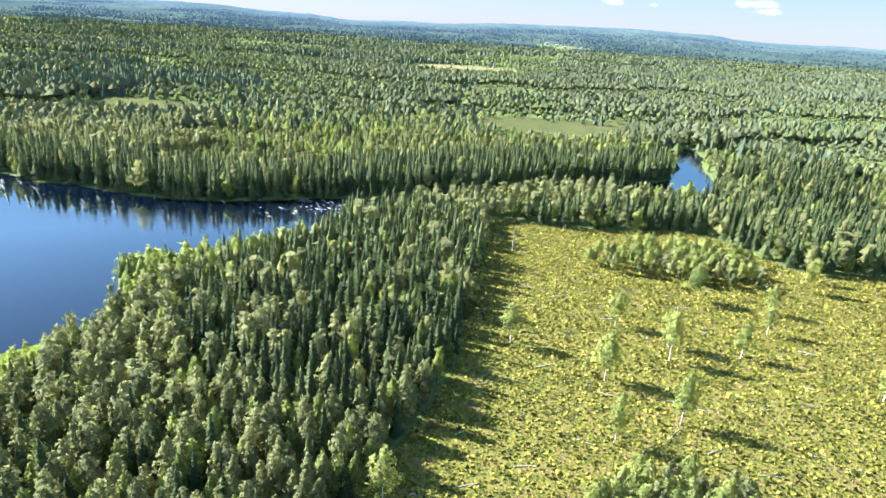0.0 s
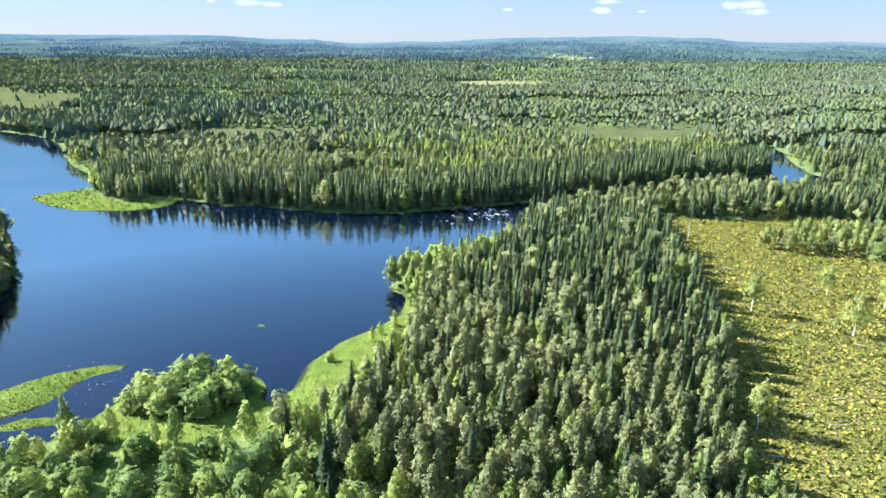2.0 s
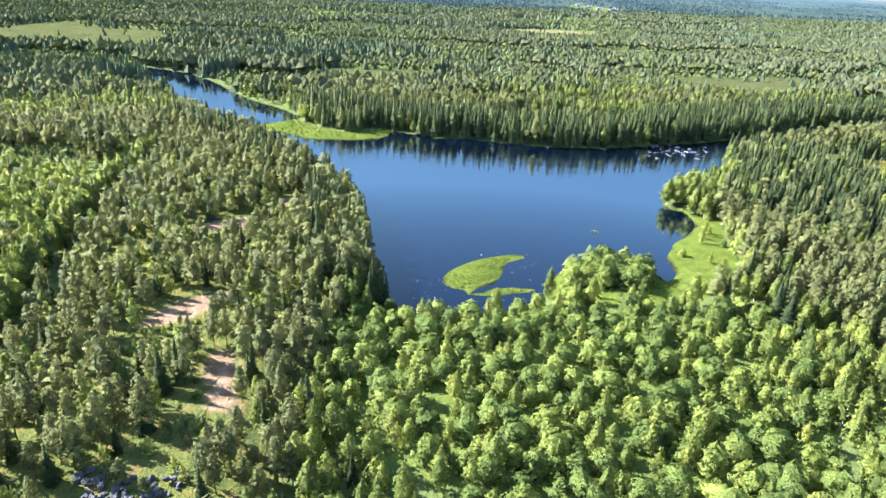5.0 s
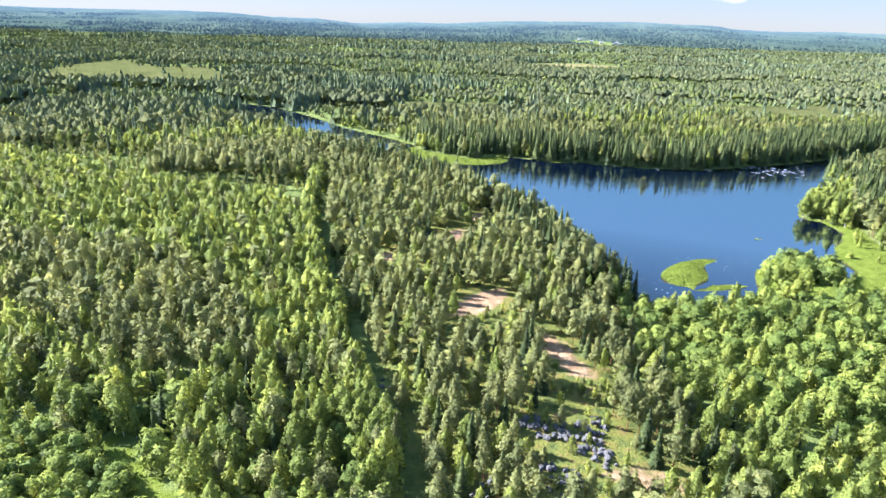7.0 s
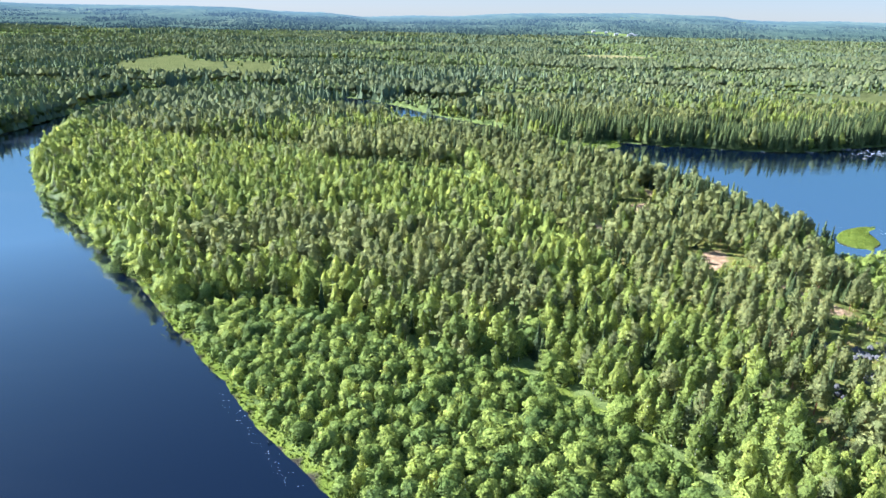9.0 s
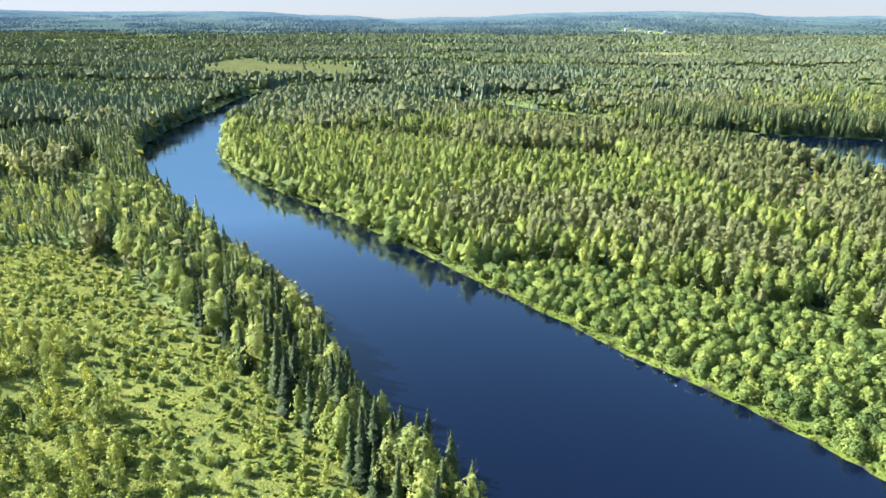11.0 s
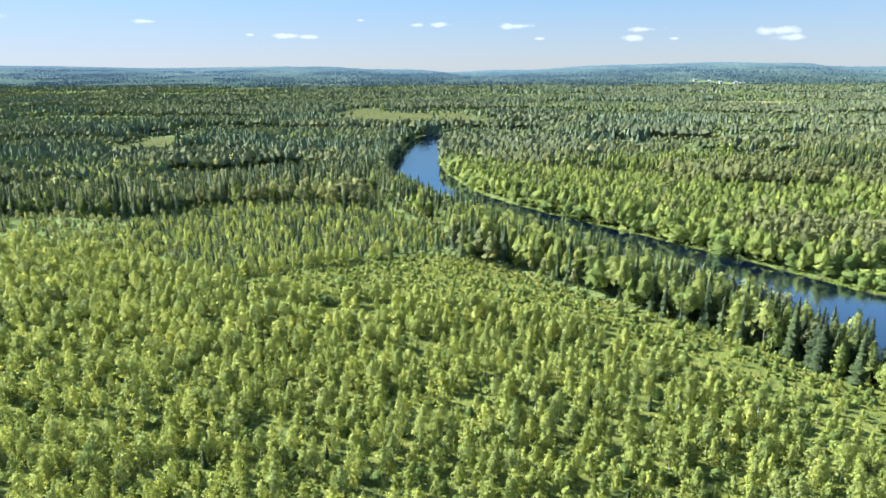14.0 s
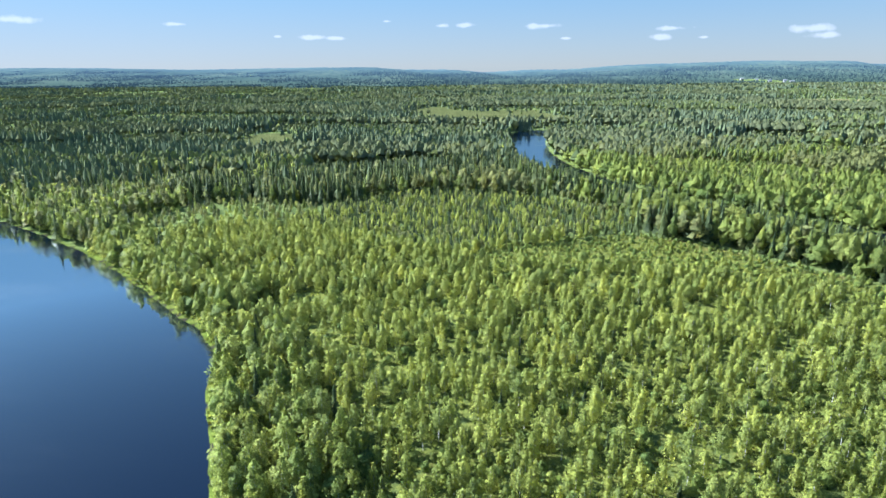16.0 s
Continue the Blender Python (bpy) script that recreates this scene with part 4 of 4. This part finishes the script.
# trees stray over the edges of the far open ground
for line in (FAR_FIELD, FAR_CUT, BOG, BOG_WEST, GLADE):
    ox, oy = sown(line, 6.0)
    edge = depth_in(line, ox, oy) < 20 * dice.uniform(0, 1, len(ox)) ** 2
    edge |= dice.uniform(0, 1, len(ox)) < 0.006
    plant(ox[edge], oy[edge], [("spruce", 0.45, 5, 12), ("birch", 0.3, 4, 9), ("pine", 0.25, 5, 11)])
# everything else: mixed forest, thinner in detail with distance
KNOWN = BARS + [CLEARING, BAY_MEADOW, REED_SPIT, FAR_FIELD, FAR_CUT, BOG, BOG_WEST, GLADE, WILLOWS, BANK_WILLOWS, YOUNG, YOUNG_SPRUCE, NEAR_BIRCHES, BIRCHES, RIDGE, EAST, STRIP, WALL, POINT, DARK, VILLAGE]


def stands(x, y, size):
    """The stand that each place belongs to: patches with uneven borders, and the distance-free chance that marks each."""
    u, v = x / (size * 1.7) + ripple(x, y, 0.12, size * 0.3), y / size + ripple(y, x, 0.12, size * 0.23)
    iu, iv = np.floor(u), np.floor(v)
    best, mark = np.full(x.shape, 1e9), np.zeros(x.shape)
    for du in (-1, 0, 1):
        for dv in (-1, 0, 1):
            cu, cv = iu + du, iv + dv
            h = np.abs(np.sin(cu * 127.1 + cv * 311.7) * 43758.5453) % 1
            g = np.abs(np.sin(cu * 269.5 + cv * 183.3) * 28631.1117) % 1
            far = (u - cu - h) ** 2 + (v - cv - g) ** 2
            mark = np.where(far < best, (h * 7.3 + g * 3.1) % 1, mark)
            best = np.minimum(best, far)
    return mark


# kinds of stand: chance, mixture, share of places left empty
STANDS = [(0.20, [("spruce", 0.70, 10, 16), ("pine", 0.18, 10, 14), ("birch", 0.12, 8, 12)], 0.0),
          (0.26, [("pine", 0.72, 9, 14), ("spruce", 0.18, 8, 14), ("birch", 0.10, 7, 11)], 0.04),
          (0.22, [("birch", 0.46, 8, 12), ("pine", 0.28, 8, 12), ("spruce", 0.26, 8, 14)], 0.0),
          (0.18, [("pine", 0.60, 5, 8.5), ("birch", 0.28, 4, 8), ("spruce", 0.12, 4, 9)], 0.05),
          (0.14, [("pine", 0.55, 3.5, 7), ("birch", 0.35, 3, 6), ("spruce", 0.10, 4, 8)], 0.32)]


def wild(limits, gap, lift=1.0, size=90.0):
    x, y = sown(None, gap, limits)
    keep = dice.uniform(0, 1, len(x)) > 0.8 * thin(x, y)
    x, y = x[keep], y[keep]
    mark = stands(x, y, size) + dice.normal(0, 0.012, len(x))
    low = 0.0
    for chance, mixture, empty in STANDS:
        mask = (mark >= low if low else mark > -9) & (mark < (low + chance if low + chance < 0.99 else 9)) & (dice.uniform(0, 1, len(x)) > empty)
        low += chance
        plant(x[mask], y[mask], [(k, p, a * lift, b * lift) for k, p, a, b in mixture], 1.0, KNOWN)


wild((-1250, -60, 330, 340), 4.1, 1.0, 60.0)
wild((-1300, 340, 520, 560), 4.6, 1.0, 70.0)
wild((-1700, 560, 950, 1150), 6.2, 0.9, 95.0)
wild((-2700, 1150, 1800, 2100), 10.0, 0.85, 130.0)
wild((-3700, 2100, 2700, 3500), 17.0, 0.9, 190.0)

# ---- the trees themselves ----
WORDS = {
    "spruce": ("spruce", "dark green spire-shaped spruce in the riverside forest", "conifer tree"),
    "pine": ("pine", "grey-green open-crowned pine with an orange-brown trunk", "conifer tree"),
    "birch": ("birch", "tall birch with light green leaves and a white trunk", "birch tree"),
    "sapling": ("young_birch", "slender bright green young birch on the regrown clear-cut", "young tree"),
    "tall": ("slender_birch", "lone slender birch with a bare white trunk and airy crown", "birch tree"),
    "bush": ("willow_bush", "rounded dense green willow bush on damp ground", "bush"),
}
SINGLE = {"spruce": 290, "pine": 290, "birch": 290, "sapling": 290, "bush": 290, "tall": 140}
models = {}


def tree_model(kind, v):
    """One tree as a thing: a foot with its trunk and its crown."""
    name, label, category = WORDS[kind]
    rng = np.random.default_rng(50 + v)
    top, r, bark = TRUNK[kind]
    tree = tagged(new(name), label, category, "bushes by the water" if kind == "bush" else "lone birches" if kind == "tall" else "trees of the forest")
    wood = joined([stem(rng, top, r, 5, 3), limbs(rng, 5, 0.3, 0.8, 0.10, 0.004)])
    trunk = new("trunk", mesh_from("trunk", *wood[:2], [bark]))
    shape, faces, facing = SHAPES[kind, 0, v]
    leaves = new("crown", mesh_from("crown", shape, faces, [LEAF[kind]], None, {"soft": facing}))
    trunk.parent = leaves.parent = tree
    return tree


def stand(kind, row, v):
    x, y, z, h = row
    w = dice.uniform(0.9, 1.2)
    m = Matrix.LocRotScale((x, y, z - 0.05), Euler((dice.uniform(-0.03, 0.03), dice.uniform(-0.03, 0.03), dice.uniform(0, 6.28))), (h * w, h * w, h))
    if (kind, v) not in models:
        models[kind, v] = tree_model(kind, v)
        models[kind, v].matrix_basis = m
    else:
        made = copy_thing(models[kind, v], Matrix())
        made.matrix_basis = m


def woods(name, label, groups, foliage=None):
    """Trees past counting, joined into one object."""
    vs, fs, ids, ts, ns, mats, at = [], [], [], [], [], [], 0
    for kind, detail, rows in groups:
        if not len(rows):
            continue
        leaf = foliage or (LEAF if detail <= 2 else HAZY_CANOPY)[kind]
        if leaf not in mats:
            mats.append(leaf)
        bark = TRUNK[kind][2]
        if detail <= 1 and bark not in mats:
            mats.append(bark)
        pick = dice.integers(0, VARIANTS, len(rows))
        for v in range(VARIANTS):
            sub = rows[pick == v]
            if not len(sub):
                continue
            pieces = [(*SHAPES[kind, detail, v], mats.index(leaf))]
            if detail <= 1 and kind != "bush":
                pieces.append((*stem(np.random.default_rng(v), TRUNK[kind][0], TRUNK[kind][1] * 1.1, 3, 2), mats.index(bark)))
            turn, wide = dice.uniform(0, 6.283, len(sub)), sub[:, 3] * dice.uniform(0.9, 1.25, len(sub)) * (1.0, 1.0, 1.15, 1.6, 1.9)[detail]
            tint = dice.uniform(0, 1, len(sub))
            for shape, faces, facing, mat in pieces:
                c, s = np.cos(turn)[:, None] * wide[:, None], np.sin(turn)[:, None] * wide[:, None]
                p = np.stack([shape[:, 0] * c - shape[:, 1] * s + sub[:, :1], shape[:, 0] * s + shape[:, 1] * c + sub[:, 1:2], shape[:, 2] * sub[:, 3:4] + sub[:, 2:3] - 0.05], -1)
                vs.append(p.reshape(-1, 3))
                ct, st = np.cos(turn)[:, None], np.sin(turn)[:, None]
                ns.append(np.stack([facing[:, 0] * ct - facing[:, 1] * st, facing[:, 0] * st + facing[:, 1] * ct, facing[:, 2] + 0 * ct], -1).reshape(-1, 3))
                fs.append((faces[None] + (at + np.arange(len(sub)) * len(shape))[:, None, None]).reshape(-1, 3))
                ids.append(np.full(len(sub) * len(faces), mat))
                ts.append(np.repeat(tint, len(shape)))
                at += len(sub) * len(shape)
    me = mesh_from(name, np.concatenate(vs), np.concatenate(fs), mats, np.concatenate(ids), {"tint": np.concatenate(ts), "soft": np.concatenate(ns)})
    return tagged(new(name, me), label, "forest", kind="stuff")


bands = {"near": [], "middle": [], "far": [], "distant": [], "horizon": []}
for kind in LEAF:
    rows = np.concatenate(trees[kind])
    reach = off_line(rows[:, 0], rows[:, 1])
    order = np.argsort(reach)
    rows, reach = rows[order], reach[order]
    first = np.searchsorted(reach, 58.0)
    for row in rows[first:first + SINGLE[kind]]:
        stand(kind, row, int(dice.integers(0, VARIANTS)))
    single = np.zeros(len(rows), bool)
    single[first:first + SINGLE[kind]] = True
    rest, reach = rows[~single], reach[~single]
    reach = reach * dice.uniform(0.86, 1.16, len(reach))
    bands["near"] += [(kind, 2, rest[reach < 52]), (kind, 1, rest[(reach >= 52) & (reach < 150)])]
    bands["middle"].append((kind, 2, rest[(reach >= 150) & (reach < 430)]))
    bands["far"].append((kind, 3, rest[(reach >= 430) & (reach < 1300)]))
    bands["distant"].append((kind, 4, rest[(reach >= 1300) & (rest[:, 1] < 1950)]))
    bands["horizon"].append((kind, 4, rest[(reach >= 1300) & (rest[:, 1] >= 1950)]))
woods("near_woods", "mixed spruce, pine and birch woods along the river", bands["near"])
woods("middle_woods", "dense mixed conifer and birch forest round the lake", bands["middle"])
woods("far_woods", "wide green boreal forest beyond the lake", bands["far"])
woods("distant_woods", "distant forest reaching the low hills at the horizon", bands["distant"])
# the farthest woods wear the hills' material, haze glow included
woods("backdrop_woods", "woods on the farthest low hills with a blue haze glow", bands["horizon"], HILLS)

# ---- undergrowth ----


def tufts(name, label, material, places, size):
    x, y = places
    keep = in_view(x, y)
    x, y = x[keep], y[keep]
    keep = land(x, y) > 0.3
    x, y = x[keep], y[keep]
    z = level(x, y)
    k = len(x)
    s = size * dice.uniform(0.5, 1.4, k)
    c = np.stack([x, y, z + s * 0.4], -1)
    n = dice.normal(size=(2, k, 3)) * (1, 1, 0.4) + (0, 0, 0.8)
    up = dice.normal(0, 0.3, (k, 3)) + (0, 0, 1)
    a, fa, na = cards(c, n[0], s, dice, up)
    b, fb, nb = cards(c + dice.normal(0, 0.3, (k, 3)) * s[:, None] * (1, 1, 0.4), n[1], s * 0.8, dice, up)
    tint = np.repeat(dice.uniform(0, 1, k), 4)
    me = mesh_from(name, np.concatenate([a, b]), np.concatenate([fa, fb + len(a)]), [material], None, {"tint": np.concatenate([tint, tint]), "soft": np.concatenate([na, nb])})
    return tagged(new(name, me), label, "undergrowth", kind="stuff")


def clumped(places):
    """Leaves gaps between thick patches."""
    x, y = places
    keep = ripple(x, y, 0.6, 1.9) + ripple(y, x, 0.6, 4.3) + dice.normal(0, 0.35, len(x)) > 0.05
    return x[keep], y[keep]


tufts("undergrowth", "yellow-green fireweed and seedlings on the clear-cut", TUFT, sown(CLEARING, 0.93), 0.40)
tufts("heath", "low green shrubs between young birches", HEATH, clumped(sown(YOUNG, 1.0)), 0.46)

bx, by = sown(None, 0.9, (-480, -60, -300, 140))
keep = in_view(bx, by)
bx, by = bx[keep], by[keep]
keep = np.abs(land(bx, by) - 1.8) < 1.7
tufts("bank_sedge", "bright green sedge along the river bank", REED, (bx[keep], by[keep]), 0.36)
tufts("meadow_sedge", "lush green sedge on the bay meadow and its bars", REED, tuple(np.concatenate(p) for p in zip(sown(BAY_MEADOW, 1.5), *[sown(b, 0.7) for b in BARS])), 0.2)
tufts("spit_sedge", "bright sedge on the far reed spit", REED, sown(REED_SPIT, 2.2), 0.5)

# ---- stones, rapids, wood ----


def part(name, bm, mat, parent, label=""):
    me = bpy.data.meshes.new(name)
    bm.to_mesh(me)
    bm.free()
    me.materials.append(mat)
    ob = new(name, me)
    ob.parent = parent
    return tagged(ob, label) if label else ob


def rock_mesh(seed, squash=0.7):
    rng = random.Random(seed)
    bm = bmesh.new()
    bmesh.ops.create_icosphere(bm, subdivisions=1, radius=1.0)
    for v in bm.verts:
        v.co *= rng.uniform(0.72, 1.12)
        v.co.z *= squash
    me = bpy.data.meshes.new("stone")
    bm.to_mesh(me)
    bm.free()
    me.materials.append(STONE)
    return me


ROCKS = [rock_mesh(i) for i in range(6)]
rnd = random.Random(4)
for x, y, size in [(-67, 225, 1.1), (-60, 250, 1.5), (-57, 249, 1.0), (-63, 251, 0.9), (-55, 243, 0.7), (-50, 237, 0.8), (-44, 240, 0.9), (-41, 233, 0.7), (-47, 246, 0.6), (-72, 229, 0.5),
                   (-119.0, 125.4, 0.4), (-75, 231, 0.4), (-36, 242, 0.9), (-52, 252, 0.8)]:
    ob = new("boulder", ROCKS[rnd.randrange(6)])
    ob.matrix_basis = Matrix.LocRotScale((x, y, 0.1 * size - 0.05), Euler((0, 0, rnd.uniform(0, 6.28))), (size * 1.3, size, size * 0.8))
    tagged(ob, "grey boulder breaking the surface of the rapids" if y > 200 else "grey boulder in the calm lake", "boulder", "boulders in the river")
for x, y, count, spread_r in [(-220, 4, 34, 4.0), (-213, 6, 22, 3.0), (-213, -3, 16, 2.4), (-234, -11, 18, 2.6), (-255, 23, 18, 2.5), (-243, 116, 14, 2.5), (-222, -8, 30, 4.0), (-215, 1, 24, 3.0), (-224, 7, 18, 2.6)]:
    heap = tagged(new("stone_heap"), "heap of broken dark grey stones among pines", "stone heap", "stone heaps on the ridge")
    base = float(level([x], [y])[0])
    heap.location = (x, y, base)
    for _ in range(count):
        a, r = rnd.uniform(0, 6.28), spread_r * math.sqrt(rnd.random())
        st = new("stone", ROCKS[rnd.randrange(6)])
        st.parent = heap
        k = rnd.uniform(0.3, 0.75)
        st.matrix_basis = Matrix.LocRotScale((r * math.cos(a), r * math.sin(a), 0.15 + 0.9 * (1 - r / spread_r) * rnd.random()), Euler((rnd.uniform(-1, 1), rnd.uniform(-1, 1), rnd.uniform(0, 6))), (k * 1.2, k, k))


def log_mesh(seed, sides=6):
    """A felled stem lying along x, a metre long, with a broken branch stub."""
    rng = random.Random(seed)
    bm = bmesh.new()
    rings = []
    for i in range(4):
        f = i / 3
        rr = 1.0 - 0.45 * f
        rings.append([bm.verts.new((f - 0.5, rr * math.cos(a) + rng.uniform(-0.1, 0.1), rr * math.sin(a))) for a in (2 * math.pi * j / sides for j in range(sides))])
    for a, b in zip(rings, rings[1:]):
        for j in range(sides):
            bm.faces.new((a[j], b[j], b[(j + 1) % sides], a[(j + 1) % sides]))
    bm.faces.new(rings[0])
    bm.faces.new(rings[-1][::-1])
    me = bpy.data.meshes.new("log")
    bm.to_mesh(me)
    bm.free()
    me.materials.append(DEADWOOD)
    return me


LOGS = [log_mesh(i) for i in range(3)]
lx, ly = sown(CLEARING, 12.5)
for x, y in zip(lx, ly):
    if y < 62 or depth_in(STAND, [x], [y])[0] > 0:
        continue
    ob = new("log", LOGS[rnd.randrange(3)])
    thick, length = rnd.uniform(0.08, 0.17), rnd.uniform(1.6, 5.0)
    ob.matrix_basis = Matrix.LocRotScale((x, y, float(level([x], [y])[0]) + thick * 0.8), Euler((0, rnd.uniform(-0.04, 0.04), rnd.uniform(-0.5, 0.9))), (length, thick, thick))
    tagged(ob, "grey weathered log lying on the clear-cut", "log", "logs on the clear-cut")
for x, y, turn, length in [(-119, 243, 1.9, 9), (-92, 243, 2.2, 11), (-76, 249, 1.2, 8), (-140, 247, 1.4, 7), (-60, 255, 2.0, 9), (-103, 242, 1.0, 6)]:
    ob = new("fallen_tree", LOGS[rnd.randrange(3)])
    ob.matrix_basis = Matrix.LocRotScale((x, y, 0.25), Euler((0, rnd.uniform(-0.03, 0.03), turn)), (length, 0.17, 0.17))
    tagged(ob, "bleached fallen tree lying from the bank into the water", "fallen tree", "fallen trees on the shore")
snag = new("snag", LOGS[1])
snag.matrix_basis = Matrix.LocRotScale((24, 202, float(level([24], [202])[0]) + 4.4), Euler((0, -1.55, 0.3)), (9.2, 0.16, 0.16))
tagged(snag, "tall grey dead standing tree at the edge of the clear-cut", "dead tree")

foam_m, fn, fl = material("white_foam")
fp = fn.new("ShaderNodeBsdfPrincipled")
fp.inputs["Roughness"].default_value = 0.7
fl.new(ramp(fn, fl, noise_tex(fn, fl, 3.0, 4, fn.new("ShaderNodeTexCoord").outputs["Object"]), [(0.35, (0.35, 0.42, 0.48)), (0.6, (0.75, 0.78, 0.80))]), fp.inputs["Base Color"])
fl.new(fp.outputs[0], fn.new("ShaderNodeOutputMaterial").inputs[0])


def foam(name, label, spots):
    """Flecks of foam, each a low uneven ring of skin on the water."""
    vs, fs, at = [], [], 0
    for x, y, long, wide, turn in spots:
        k = 7
        for j in range(k):
            a = 2 * math.pi * j / k
            px, py = long * math.cos(a) * rnd.uniform(0.6, 1.2), wide * math.sin(a) * rnd.uniform(0.6, 1.2)
            vs.append((x + px * math.cos(turn) - py * math.sin(turn), y + px * math.sin(turn) + py * math.cos(turn), 0.012))
        vs.append((x, y, 0.06))
        fs += [(at + j, at + (j + 1) % k, at + k) for j in range(k)]
        at += k + 1
    tagged(new(name, mesh_from(name, np.array(vs), np.array(fs), [foam_m])), label, "foam", kind="stuff")


foam("rapids_foam", "white foam streaks on the rapids", [(rnd.gauss(-50, 9), rnd.gauss(241, 5.5), rnd.uniform(0.4, 1.6), rnd.uniform(0.06, 0.18), rnd.gauss(-0.5, 0.25)) for _ in range(60)])
foam("drifting_foam", "small white flecks drifting on calm water", [(-357 + 22 * (t := rnd.random()) - rnd.uniform(0.5, 4.0), -4 - 28 * t - rnd.uniform(0.2, 2.0), rnd.uniform(0.04, 0.12), rnd.uniform(0.03, 0.06), rnd.uniform(0, 3)) for _ in range(60)]
     + [(rnd.gauss(-147, 6), rnd.gauss(98, 4), rnd.uniform(0.06, 0.2), rnd.uniform(0.04, 0.09), rnd.uniform(0, 3)) for _ in range(40)]
     + [(rnd.gauss(-178, 5), rnd.gauss(80, 4), rnd.uniform(0.06, 0.2), rnd.uniform(0.04, 0.09), rnd.uniform(0, 3)) for _ in range(30)])

# ---- the far village ----
PAINT = plain_material("white_board_wall", [(0.3, (0.24, 0.23, 0.22)), (0.7, (0.34, 0.33, 0.32))], 0.8, 0.7, 0.1, (1, 1, 6))
TIN = plain_material("grey_sheet_roof", [(0.3, (0.18, 0.18, 0.19)), (0.7, (0.30, 0.30, 0.31))], 0.8, 0.5, 0.1)


def house(x, y, long, deep, tall, turn):
    home = tagged(new("house"), "small white timber house with a grey roof far off", "house", "houses of the far village")
    home.matrix_basis = pose(x, y, float(level([x], [y])[0]) - 0.2, 0, 0, turn)
    bm = bmesh.new()
    bmesh.ops.create_cube(bm, size=1.0, matrix=Matrix.LocRotScale((0, 0, tall / 2), None, (long, deep, tall)))
    part("wall", bm, PAINT, home)
    bm = bmesh.new()
    e, o = deep * 0.6, long / 2 + 0.5
    v = [bm.verts.new(p) for p in ((-o, -e, tall - 0.2), (o, -e, tall - 0.2), (o, 0, tall + deep * 0.38), (-o, 0, tall + deep * 0.38), (-o, e, tall - 0.2), (o, e, tall - 0.2))]
    for f in ((0, 1, 2, 3), (3, 2, 5, 4), (0, 3, 4), (1, 5, 2), (0, 4, 5, 1)):
        bm.faces.new([v[i] for i in f])
    part("roof", bm, TIN, home, "grey sheet roof")


for h in ((320, 2330, 12, 8, 5, 10), (345, 2250, 10, 7, 5, -20), (356, 2160, 12, 8, 5, 5), (385, 2110, 9, 7, 4, 30), (400, 2085, 14, 8, 5, 0), (415, 2180, 10, 7, 5, -8)):
    house(*h)
